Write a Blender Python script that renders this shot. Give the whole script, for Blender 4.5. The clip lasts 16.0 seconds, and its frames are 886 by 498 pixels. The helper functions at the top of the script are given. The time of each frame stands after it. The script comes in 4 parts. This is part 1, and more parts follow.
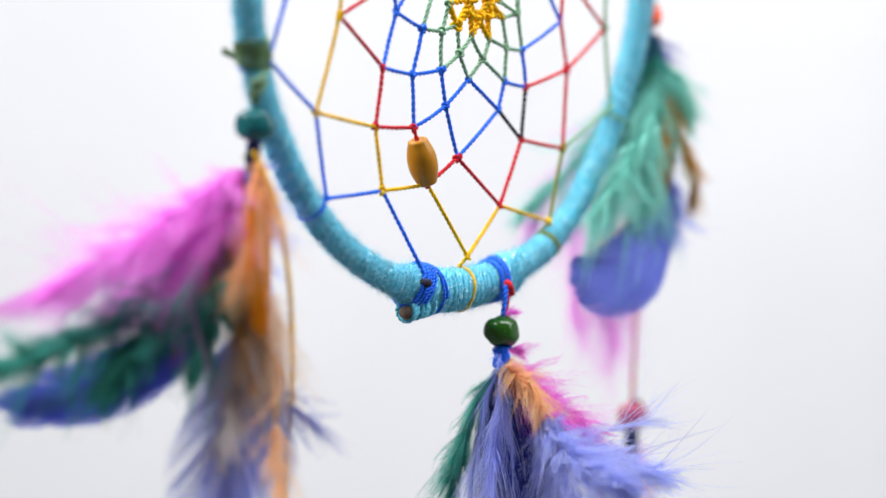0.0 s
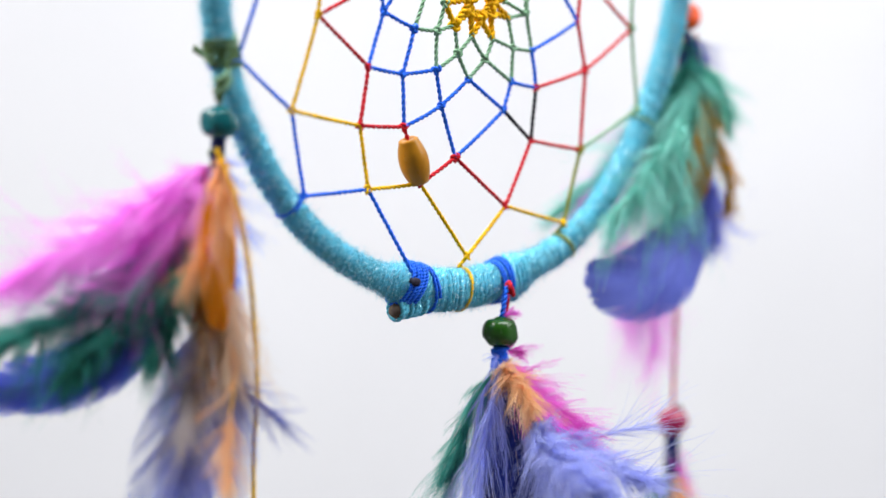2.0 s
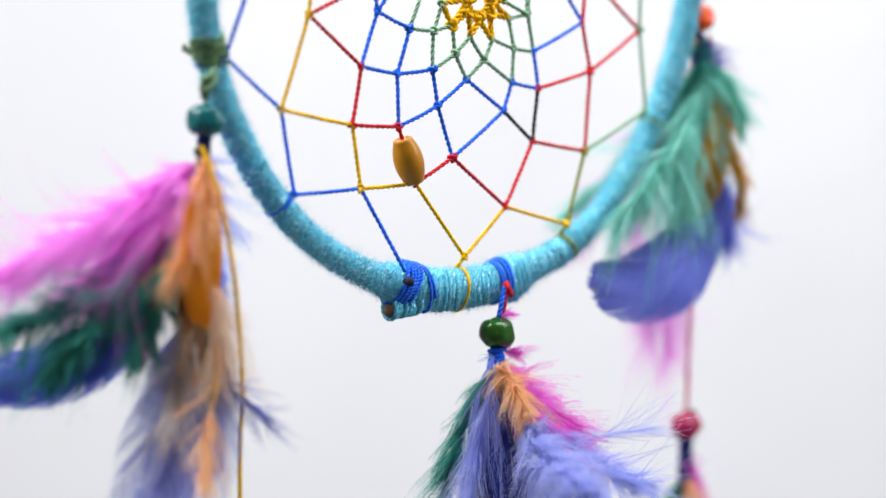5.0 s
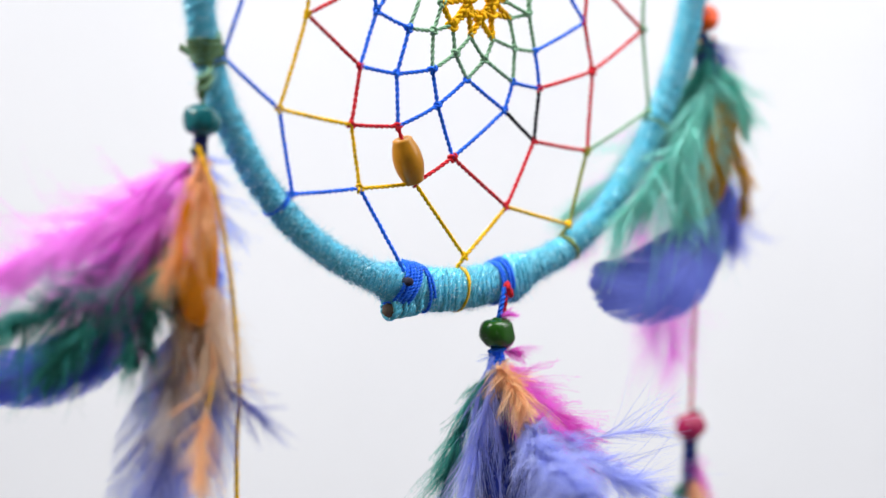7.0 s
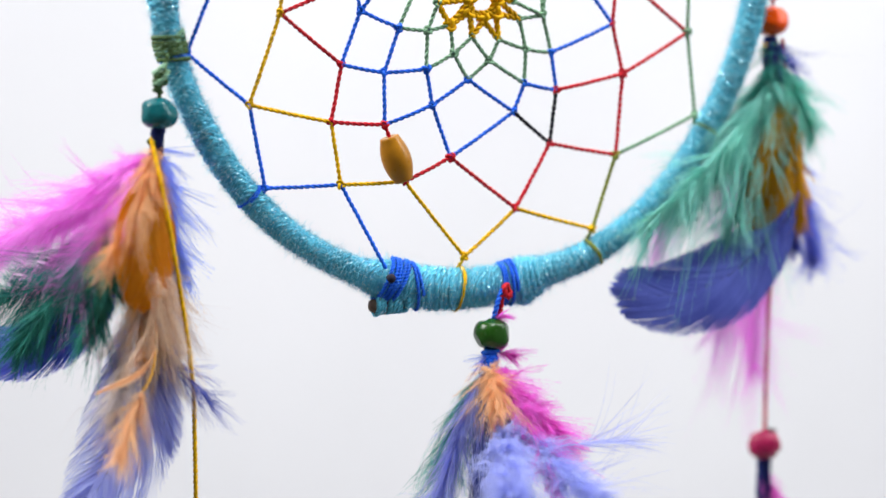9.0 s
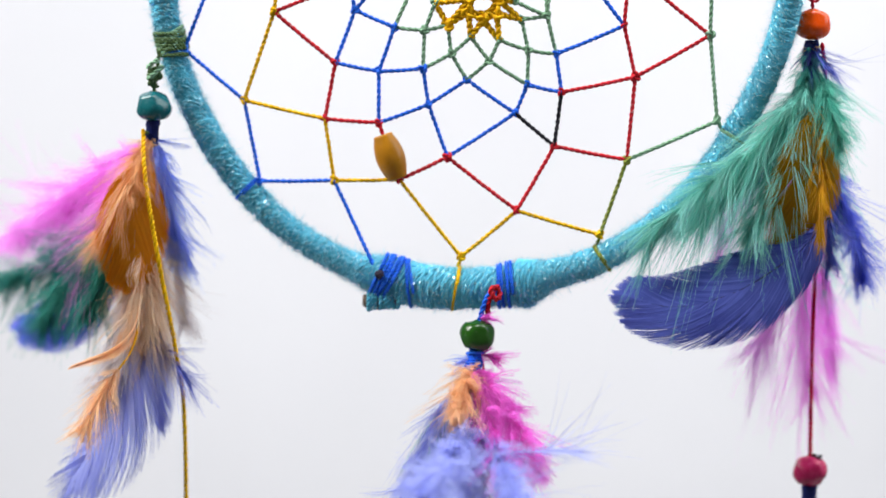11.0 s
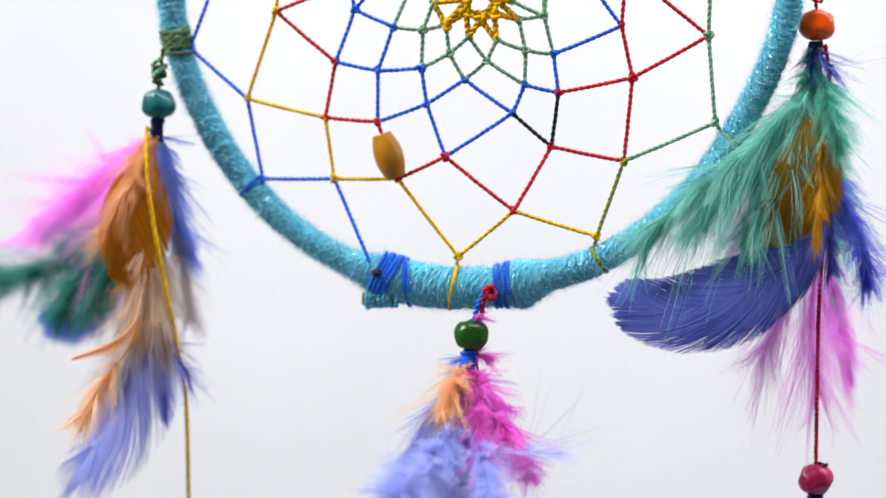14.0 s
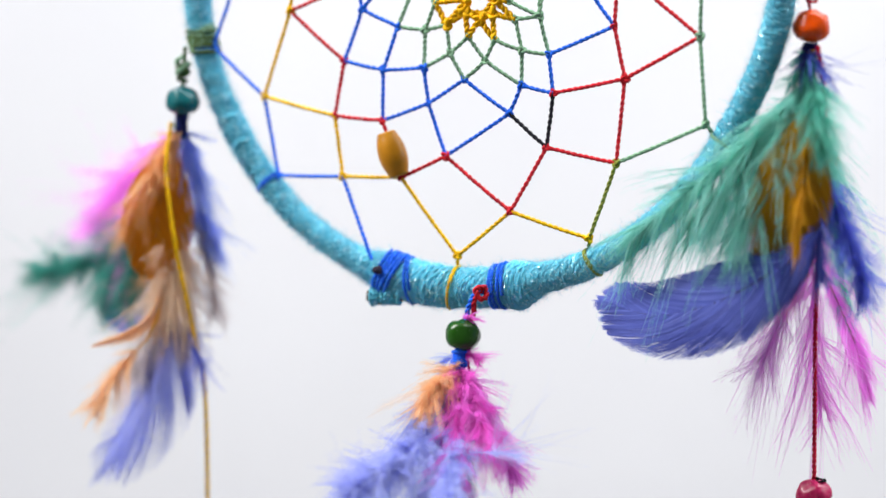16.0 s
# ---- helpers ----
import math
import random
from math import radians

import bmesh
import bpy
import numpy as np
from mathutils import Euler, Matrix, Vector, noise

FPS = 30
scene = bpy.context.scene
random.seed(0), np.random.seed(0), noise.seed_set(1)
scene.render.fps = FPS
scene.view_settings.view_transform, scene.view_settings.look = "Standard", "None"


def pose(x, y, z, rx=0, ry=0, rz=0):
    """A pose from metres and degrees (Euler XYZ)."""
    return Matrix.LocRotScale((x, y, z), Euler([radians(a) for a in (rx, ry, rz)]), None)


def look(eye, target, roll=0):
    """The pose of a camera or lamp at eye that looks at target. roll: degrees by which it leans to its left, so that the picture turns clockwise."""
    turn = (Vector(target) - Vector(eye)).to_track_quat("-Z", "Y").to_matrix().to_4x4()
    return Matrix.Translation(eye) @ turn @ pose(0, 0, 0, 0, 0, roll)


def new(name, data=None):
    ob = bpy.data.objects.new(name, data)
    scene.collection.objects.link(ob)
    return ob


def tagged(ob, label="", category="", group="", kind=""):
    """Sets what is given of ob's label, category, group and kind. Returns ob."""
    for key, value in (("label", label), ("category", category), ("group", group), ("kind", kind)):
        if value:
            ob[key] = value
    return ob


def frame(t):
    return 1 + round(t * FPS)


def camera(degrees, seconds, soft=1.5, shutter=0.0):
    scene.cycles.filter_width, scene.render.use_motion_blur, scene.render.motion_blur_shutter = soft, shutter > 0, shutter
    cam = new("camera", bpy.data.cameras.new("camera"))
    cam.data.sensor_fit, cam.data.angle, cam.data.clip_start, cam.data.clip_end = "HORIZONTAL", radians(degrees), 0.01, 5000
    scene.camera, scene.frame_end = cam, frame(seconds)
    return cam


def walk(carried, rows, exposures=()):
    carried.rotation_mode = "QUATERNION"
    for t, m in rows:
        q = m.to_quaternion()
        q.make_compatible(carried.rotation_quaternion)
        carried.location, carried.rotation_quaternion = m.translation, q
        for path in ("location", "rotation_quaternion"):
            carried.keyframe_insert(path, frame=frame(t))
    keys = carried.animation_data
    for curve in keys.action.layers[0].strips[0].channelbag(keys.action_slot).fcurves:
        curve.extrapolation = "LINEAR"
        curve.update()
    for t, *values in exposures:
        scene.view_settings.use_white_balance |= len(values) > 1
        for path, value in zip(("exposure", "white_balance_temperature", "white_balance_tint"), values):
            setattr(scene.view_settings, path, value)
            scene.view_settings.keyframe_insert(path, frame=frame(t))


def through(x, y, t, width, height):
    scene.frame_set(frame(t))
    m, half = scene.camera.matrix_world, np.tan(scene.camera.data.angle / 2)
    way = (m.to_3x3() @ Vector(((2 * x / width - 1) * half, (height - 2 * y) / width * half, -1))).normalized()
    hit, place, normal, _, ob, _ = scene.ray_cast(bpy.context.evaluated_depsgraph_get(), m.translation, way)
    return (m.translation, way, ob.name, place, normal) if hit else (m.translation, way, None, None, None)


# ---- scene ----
cam = camera(21.245, 16.0, soft=1.5)
EYE = 1.25
walk(cam, [(0.0, pose(0, 0, EYE, 83.31)), (16.0, pose(0, 0, EYE, 83.31))], exposures=[(0.0, 0.0), (16.0, 0.0)])
cam.data.dof.use_dof = True
cam.data.dof.focus_distance = 0.527
cam.data.dof.aperture_fstop = 5.0

# the slow turn of the dreamcatcher on its cord: seconds, x, y, z in mm, and degrees about x, y, z
TURN = [
    (0, 6.28, 0.36, -14.62, 0.40, -0.27, 50.80),
    (0.5, 6.23, 0.25, -14.60, 0.33, -0.22, 48.32),
    (1, 6.37, 0.18, -14.59, 0.28, -0.19, 45.99),
    (1.5, 6.20, 0.15, -14.60, 0.27, -0.18, 43.90),
    (2, 6.37, 0.13, -14.60, 0.27, -0.19, 42.28),
    (2.5, 6.26, 0.14, -14.60, 0.27, -0.19, 41.11),
    (3, 6.32, 0.18, -14.61, 0.26, -0.17, 40.23),
    (3.5, 6.34, 0.22, -14.63, 0.23, -0.13, 39.55),
    (4, 6.15, 0.26, -14.65, 0.17, -0.08, 38.70),
    (6.5, 5.94, -0.29, -14.62, 0.21, 0.01, 39.11),
    (7, 6.09, -0.28, -14.61, 0.17, -0.01, 37.87),
    (7.5, 6.06, -0.25, -14.61, 0.11, -0.01, 35.03),
    (8, 6.20, -0.17, -14.62, 0.02, 0.02, 30.69),
    (8.5, 6.13, -0.02, -14.64, -0.12, 0.06, 25.11),
    (9, 6.46, 0.18, -14.66, -0.28, 0.06, 18.68),
    (11.5, 6.14, -0.38, -14.68, -0.25, 0.17, -5.95),
    (12, 5.83, -0.23, -14.66, -0.21, 0.17, -7.42),
    (12.5, 6.12, -0.21, -14.65, -0.18, 0.16, -8.28),
    (13, 5.89, -0.29, -14.64, -0.18, 0.16, -8.31),
    (13.5, 6.07, -0.31, -14.64, -0.22, 0.17, -8.73),
    (14, 5.81, -0.24, -14.64, -0.27, 0.17, -9.82),
    (14.5, 5.90, -0.10, -14.64, -0.35, 0.16, -11.71),
    (15, 5.78, 0.08, -14.63, -0.44, 0.14, -14.39),
    (15.5, 5.61, 0.29, -14.62, -0.55, 0.10, -18.18),
    (16, 5.73, 0.52, -14.62, -0.67, 0.05, -22.23),
]
REACH = 0.53506


def hung_pose(row):
    t, x, y, z, rx, ry, rz = row
    return pose(x / 1000, REACH + y / 1000, EYE + z / 1000, rx, ry, rz)


# ---- world and studio lights ----
world = bpy.data.worlds.new("studio_world")
scene.world = world
world.use_nodes = True
world.node_tree.nodes["Background"].inputs[0].default_value = (0.9, 0.95, 1.0, 1)
world.node_tree.nodes["Background"].inputs[1].default_value = 0.05


def softbox(name, eye, target, w, h, watts, colour=(1, 1, 1)):
    la = bpy.data.lights.new(name, "AREA")
    la.shape, la.size, la.size_y, la.energy, la.color = "RECTANGLE", w, h, watts, colour
    ob = new(name, la)
    ob.matrix_world = look(eye, target)
    return ob


softbox("softbox_key", (-0.60, 0.50, 1.80), (0, REACH, 1.2), 0.5, 0.5, 14.0, (1.0, 0.98, 0.96))
softbox("softbox_side", (0.70, 0.52, 1.65), (0, REACH, 1.2), 0.45, 0.6, 4.2, (0.96, 0.98, 1.0))
softbox("softbox_top", (0.35, 0.55, 2.25), (0.15, 1.6, 0.95), 0.9, 0.6, 22.0, (0.95, 0.97, 1.0))


# ---- materials ----
def nodes_of(name):
    m = bpy.data.materials.new(name)
    m.use_nodes = True
    return m, m.node_tree.nodes, m.node_tree.links, m.node_tree.nodes["Principled BSDF"]


def noise_node(nd, ln, scale, detail=3.0):
    tc = nd.new("ShaderNodeTexCoord")
    nz = nd.new("ShaderNodeTexNoise")
    nz.inputs["Scale"].default_value = scale
    nz.inputs["Detail"].default_value = detail
    ln.new(tc.outputs["Object"], nz.inputs["Vector"])
    return nz


def ramp(nd, ln, src, stops):
    r = nd.new("ShaderNodeValToRGB")
    el = r.color_ramp.elements
    while len(el) < len(stops):
        el.new(0.5)
    for e, (p, c) in zip(el, stops):
        e.position, e.color = p, (*c, 1)
    ln.new(src, r.inputs[0])
    return r


def add_bump(nd, ln, bsdf, src, strength, dist):
    b = nd.new("ShaderNodeBump")
    b.inputs["Strength"].default_value, b.inputs["Distance"].default_value = strength, dist
    ln.new(src, b.inputs["Height"])
    ln.new(b.outputs[0], bsdf.inputs["Normal"])


def shade(c, k):
    return tuple(min(1.0, v * k) for v in c)


def paint_material(name, c, rough=0.9, scale=6.0, amount=0.05):
    m, nd, ln, bs = nodes_of(name)
    nz = noise_node(nd, ln, scale)
    r = ramp(nd, ln, nz.outputs[0], [(0.3, shade(c, 1 - amount)), (0.7, c)])
    ln.new(r.outputs[0], bs.inputs["Base Color"])
    bs.inputs["Roughness"].default_value = rough
    fine = noise_node(nd, ln, 400.0)
    add_bump(nd, ln, bs, fine.outputs[0], 0.15, 0.0005)
    return m


def thread_material(name, c, rough=0.55, sheen=0.0):
    """Twisted waxed thread: fibre grain at two scales and a soft gloss."""
    m, nd, ln, bs = nodes_of(name)
    coarse = noise_node(nd, ln, 260.0, 2.0)
    fine = noise_node(nd, ln, 2600.0, 3.0)
    mix = nd.new("ShaderNodeMath")
    mix.operation = "ADD"
    ln.new(coarse.outputs[0], mix.inputs[0])
    ln.new(fine.outputs[0], mix.inputs[1])
    half = nd.new("ShaderNodeMath")
    half.operation = "MULTIPLY"
    half.inputs[1].default_value = 0.5
    ln.new(mix.outputs[0], half.inputs[0])
    r = ramp(nd, ln, half.outputs[0], [(0.34, shade(c, 0.7)), (0.52, c), (0.68, shade(c, 1.2))])
    geo = nd.new("ShaderNodeNewGeometry")
    tone = nd.new("ShaderNodeMapRange")
    tone.inputs["To Min"].default_value, tone.inputs["To Max"].default_value = 0.78, 1.15
    ln.new(geo.outputs["Random Per Island"], tone.inputs["Value"])
    mul = nd.new("ShaderNodeVectorMath")
    mul.operation = "SCALE"
    ln.new(r.outputs[0], mul.inputs[0])
    ln.new(tone.outputs[0], mul.inputs["Scale"])
    ln.new(mul.outputs[0], bs.inputs["Base Color"])
    bs.inputs["Roughness"].default_value = rough
    bs.inputs["Sheen Weight"].default_value = sheen
    bs.inputs["Specular IOR Level"].default_value = 0.14
    add_bump(nd, ln, bs, fine.outputs[0], 0.5, 0.0001)
    return m


def yarn_material(name, c):
    """Turquoise craft yarn with scattered bright metallic filaments."""
    m, nd, ln, bs = nodes_of(name)
    coarse = noise_node(nd, ln, 120.0, 3.0)
    fine = noise_node(nd, ln, 3000.0, 2.0)
    r = ramp(nd, ln, coarse.outputs[0], [(0.3, shade(c, 0.85)), (0.55, c), (0.75, shade(c, 1.2))])
    tc = nd.new("ShaderNodeTexCoord")
    vor = nd.new("ShaderNodeTexVoronoi")
    vor.inputs["Scale"].default_value = 3200.0
    ln.new(tc.outputs["Object"], vor.inputs["Vector"])
    sep = nd.new("ShaderNodeSeparateColor")
    ln.new(vor.outputs["Color"], sep.inputs[0])
    spark = nd.new("ShaderNodeMath")
    spark.operation = "GREATER_THAN"
    spark.inputs[1].default_value = 0.935
    ln.new(sep.outputs[0], spark.inputs[0])
    mix = nd.new("ShaderNodeMix")
    mix.data_type = "RGBA"
    ln.new(spark.outputs[0], mix.inputs["Factor"])
    ln.new(r.outputs[0], mix.inputs["A"])
    mix.inputs["B"].default_value = (0.55, 0.86, 0.91, 1)
    ln.new(mix.outputs["Result"], bs.inputs["Base Color"])
    met = nd.new("ShaderNodeMath")
    met.operation = "MULTIPLY"
    met.inputs[1].default_value = 0.5
    ln.new(spark.outputs[0], met.inputs[0])
    ln.new(met.outputs[0], bs.inputs["Metallic"])
    rr = nd.new("ShaderNodeMapRange")
    rr.inputs["To Min"].default_value, rr.inputs["To Max"].default_value = 0.62, 0.3
    ln.new(spark.outputs[0], rr.inputs["Value"])
    ln.new(rr.outputs[0], bs.inputs["Roughness"])
    bs.inputs["Sheen Weight"].default_value = 0.1
    bs.inputs["Specular IOR Level"].default_value = 0.3
    add_bump(nd, ln, bs, fine.outputs[0], 0.6, 0.00012)
    return m


def feather_material(name, dark, light, through=0.45, band=140.0, gloss=0.0, own=0.5):
    """Dyed feather barbs: each barb its own tone, uneven dye, light passing through the thin barbs."""
    m, nd, ln, bs = nodes_of(name)
    geo = nd.new("ShaderNodeNewGeometry")
    nz = noise_node(nd, ln, band, 3.0)
    add = nd.new("ShaderNodeMath")
    add.operation = "MULTIPLY_ADD"
    add.inputs[1].default_value, add.inputs[2].default_value = own, (0.5 - own) / 2
    ln.new(geo.outputs["Random Per Island"], add.inputs[0])
    add2 = nd.new("ShaderNodeMath")
    add2.operation = "MULTIPLY_ADD"
    add2.inputs[1].default_value = 0.6
    ln.new(nz.outputs[0], add2.inputs[0])
    ln.new(add.outputs[0], add2.inputs[2])
    r = ramp(nd, ln, add2.outputs[0], [(0.25, dark), (0.75, light)])
    ln.new(r.outputs[0], bs.inputs["Base Color"])
    bs.inputs["Roughness"].default_value = 0.55 - gloss
    bs.inputs["Specular IOR Level"].default_value = 0.2 + gloss
    tr = nd.new("ShaderNodeBsdfTranslucent")
    ln.new(r.outputs[0], tr.inputs["Color"])
    mx = nd.new("ShaderNodeMixShader")
    mx.inputs[0].default_value = through
    ln.new(bs.outputs[0], mx.inputs[1])
    ln.new(tr.outputs[0], mx.inputs[2])
    ln.new(mx.outputs[0], nd["Material Output"].inputs["Surface"])
    return m


def bead_material(name, c, rough=0.22, scuff=0.5):
    """Lacquered wooden bead with small scuffs in the lacquer."""
    m, nd, ln, bs = nodes_of(name)
    coarse = noise_node(nd, ln, 180.0, 4.0)
    fine = noise_node(nd, ln, 900.0, 4.0)
    r = ramp(nd, ln, coarse.outputs[0], [(0.3, shade(c, 0.7)), (0.6, c), (0.8, shade(c, 1.15))])
    ln.new(r.outputs[0], bs.inputs["Base Color"])
    rr = nd.new("ShaderNodeMapRange")
    rr.inputs["To Min"].default_value, rr.inputs["To Max"].default_value = rough * 0.6, rough * 1.8
    ln.new(fine.outputs[0], rr.inputs["Value"])
    ln.new(rr.outputs[0], bs.inputs["Roughness"])
    bs.inputs["Specular IOR Level"].default_value = 0.28
    bs.inputs["Coat Weight"].default_value = 0.22
    bs.inputs["Coat Roughness"].default_value = 0.05
    add_bump(nd, ln, bs, coarse.outputs[0], scuff, 0.0003)
    return m


MAT_WALL = paint_material("white_backdrop_paint", (0.80, 0.80, 0.825))
MAT_FLOOR = paint_material("grey_floor_paint", (0.45, 0.45, 0.46), 0.7)
MAT_ROOM = paint_material("grey_wall_paint", (0.42, 0.42, 0.43))
BLUE, RED, YELLOW = (0.020, 0.15, 0.80), (0.62, 0.016, 0.028), (0.86, 0.50, 0.002)
GREEN, ORANGE, BLACK, OLIVE = (0.24, 0.43, 0.27), (0.92, 0.50, 0.003), (0.014, 0.013, 0.02), (0.27, 0.31, 0.05)
THREAD = {
    "blue": thread_material("blue_thread", BLUE),
    "red": thread_material("red_thread", RED),
    "yellow": thread_material("yellow_thread", YELLOW),
    "green": thread_material("green_thread", GREEN),
    "orange": thread_material("orange_thread", ORANGE),
    "black": thread_material("black_thread", BLACK),
    "olive": thread_material("olive_thread", OLIVE),
    "navy": thread_material("navy_thread", (0.012, 0.022, 0.14)),
    "moss": thread_material("moss_thread", (0.09, 0.16, 0.06)),
    "crimson": thread_material("crimson_thread", (0.56, 0.012, 0.045)),
}
MAT_YARN = yarn_material("turquoise_yarn", (0.11, 0.56, 0.74))
MAT_FUZZ = thread_material("turquoise_fuzz", (0.24, 0.66, 0.80), 0.8, 0.2)
MAT_TINSEL, _nd, _ln, _bs = nodes_of("silver_blue_tinsel")
_grain = ramp(_nd, _ln, noise_node(_nd, _ln, 900.0).outputs[0], [(0.35, (0.45, 0.80, 0.86)), (0.65, (0.86, 0.97, 0.98))])
_ln.new(_grain.outputs[0], _bs.inputs["Base Color"])
_bs.inputs["Metallic"].default_value, _bs.inputs["Roughness"].default_value = 0.75, 0.32
MAT_CUT = thread_material("dark_cut_wood", (0.035, 0.03, 0.05), 0.7, 0.0)
MAT_WOOD = thread_material("bare_twig", (0.16, 0.12, 0.09), 0.8, 0.0)
MAT_BEAD = {
    "teal": bead_material("teal_lacquer", (0.006, 0.12, 0.135)),
    "leaf": bead_material("leaf_green_lacquer", (0.016, 0.085, 0.006), 0.2, 0.9),
    "orange": bead_material("orange_lacquer", (0.86, 0.085, 0.001)),
    "cherry": bead_material("cherry_lacquer", (0.42, 0.015, 0.09)),
    "honey": bead_material("honey_varnish", (0.50, 0.205, 0.006), 0.28),
}
PLUME = {
    "pink": feather_material("pink_plume", (0.92, 0.24, 0.86), (0.98, 0.52, 0.97), 0.55),
    "mauve": feather_material("mauve_plume", (0.76, 0.40, 0.78), (0.93, 0.64, 0.95), 0.5),
    "magenta": feather_material("magenta_plume", (0.82, 0.08, 0.62), (0.97, 0.34, 0.90), 0.5),
    "peach": feather_material("peach_plume", (0.89, 0.52, 0.24), (0.98, 0.74, 0.49), 0.5),
    "apricot": feather_material("apricot_plume", (0.80, 0.42, 0.17), (0.97, 0.67, 0.40), 0.5),
    "rust": feather_material("rust_feather", (0.64, 0.20, 0.002), (0.93, 0.42, 0.02), 0.5, 140.0, 0.0, 0.25),
    "amber": feather_material("amber_feather", (0.74, 0.34, 0.05), (0.95, 0.56, 0.18), 0.5),
    "mustard": feather_material("mustard_feather", (0.38, 0.17, 0.003), (0.72, 0.38, 0.008), 0.4, 90.0, 0.05, 0.22),
    "jade": feather_material("jade_plume", (0.004, 0.12, 0.10), (0.11, 0.54, 0.44)),
    "aqua": feather_material("aqua_plume", (0.15, 0.57, 0.49), (0.47, 0.88, 0.80), 0.5),
    "teal": feather_material("teal_plume", (0.07, 0.48, 0.39), (0.33, 0.80, 0.68), 0.5),
    "cobalt": feather_material("cobalt_feather", (0.045, 0.065, 0.40), (0.16, 0.21, 0.74), 0.12, 90.0, 0.05, 0.2),
    "periwinkle": feather_material("periwinkle_feather", (0.20, 0.25, 0.72), (0.58, 0.63, 0.96), 0.55, 70.0, 0.0, 0.3),
    "lavender": feather_material("lavender_plume", (0.32, 0.38, 0.84), (0.66, 0.7, 0.97), 0.4),
    "azure": feather_material("azure_plume", (0.26, 0.38, 1.0), (0.56, 0.67, 1.0), 0.6),
    "taupe": feather_material("taupe_down", (0.66, 0.59, 0.58), (0.92, 0.87, 0.87), 0.55),
    "cream": feather_material("cream_down", (0.66, 0.44, 0.27), (0.92, 0.75, 0.58), 0.45),
    "royal": feather_material("royal_blue_feather", (0.08, 0.12, 0.66), (0.25, 0.33, 0.96), 0.5, 80.0, 0.06, 0.2),
    "navy": feather_material("navy_feather", (0.008, 0.012, 0.09), (0.03, 0.05, 0.30), 0.15),
}
MAT_QUILL = thread_material("dark_quill", (0.06, 0.055, 0.10), 0.45, 0.0)
MAT_PALE_QUILL = thread_material("pale_quill", (0.52, 0.40, 0.33), 0.45, 0.0)


# ---- mesh helpers (millimetres in, metres out) ----
def mesh_object(name, verts, faces, material, parent=None, label=""):
    me = bpy.data.meshes.new(name)
    me.from_pydata([tuple(v) for v in (np.asarray(verts) * 0.001)], [], faces)
    me.polygons.foreach_set("use_smooth", [True] * len(me.polygons))
    me.materials.append(material)
    ob = new(name, me)
    ob.parent = parent
    if label:
        tagged(ob, label)
    return ob


def curve_points(pts, n):
    """Catmull-Rom through the points, n samples evenly spaced along it."""
    p = np.array(pts, float)
    if len(p) == 2:
        return p[0] + np.linspace(0, 1, n)[:, None] * (p[1] - p[0])
    q = np.vstack([2 * p[0] - p[1], p, 2 * p[-1] - p[-2]])
    out = []
    for i in range(1, len(q) - 2):
        u = np.linspace(0, 1, 24, endpoint=False)[:, None]
        a, b, c, d = q[i - 1], q[i], q[i + 1], q[i + 2]
        out.append(0.5 * (2 * b + (c - a) * u + (2 * a - 5 * b + 4 * c - d) * u ** 2 + (3 * b - a - 3 * c + d) * u ** 3))
    out = np.vstack(out + [p[-1:]])
    s = np.r_[0, np.cumsum(np.linalg.norm(np.diff(out, axis=0), axis=1))]
    w = np.linspace(0, s[-1], n)
    return np.stack([np.interp(w, s, out[:, k]) for k in range(3)], 1)


def unit(v):
    return v / np.maximum(np.linalg.norm(v, axis=-1, keepdims=True), 1e-9)


def frames_along(c, hint=(0.3, -0.9, 0.25)):
    """Tangents and two steady cross directions along a sampled curve."""
    t = unit(np.gradient(c, axis=0))
    s = np.empty_like(t)
    v = np.array(hint, float)
    for i in range(len(t)):
        v = v - t[i] * (v @ t[i])
        if np.linalg.norm(v) < 1e-4:
            v = np.cross(t[i], (1, 0, 0.3))
        v = v / np.linalg.norm(v)
        s[i] = v
    return t, s, np.cross(t, s)


def tube(c, radius, sides=6, hint=(0.3, -0.9, 0.25), closed=False):
    """A round skin along a sampled curve; radius may vary along it."""
    n = len(c)
    t, a, b = frames_along(c, hint)
    r = np.broadcast_to(np.asarray(radius, float), (n,))
    w = np.arange(sides) * 2 * math.pi / sides
    v = c[:, None] + r[:, None, None] * (np.cos(w)[None, :, None] * a[:, None] + np.sin(w)[None, :, None] * b[:, None])
    faces = []
    for i in range(n - (0 if closed else 1)):
        j = (i + 1) % n
        for k in range(sides):
            l = (k + 1) % sides
            faces.append((i * sides + k, i * sides + l, j * sides + l, j * sides + k))
    if not closed:
        faces.append(tuple(range(sides - 1, -1, -1)))
        faces.append(tuple((n - 1) * sides + k for k in range(sides)))
    return v.reshape(-1, 3), faces


def joined(pieces):
    verts, faces, base = [], [], 0
    for v, f in pieces:
        verts.append(np.asarray(v, float))
        faces.extend(tuple(i + base for i in q) for q in f)
        base += len(v)
    return np.vstack(verts), faces


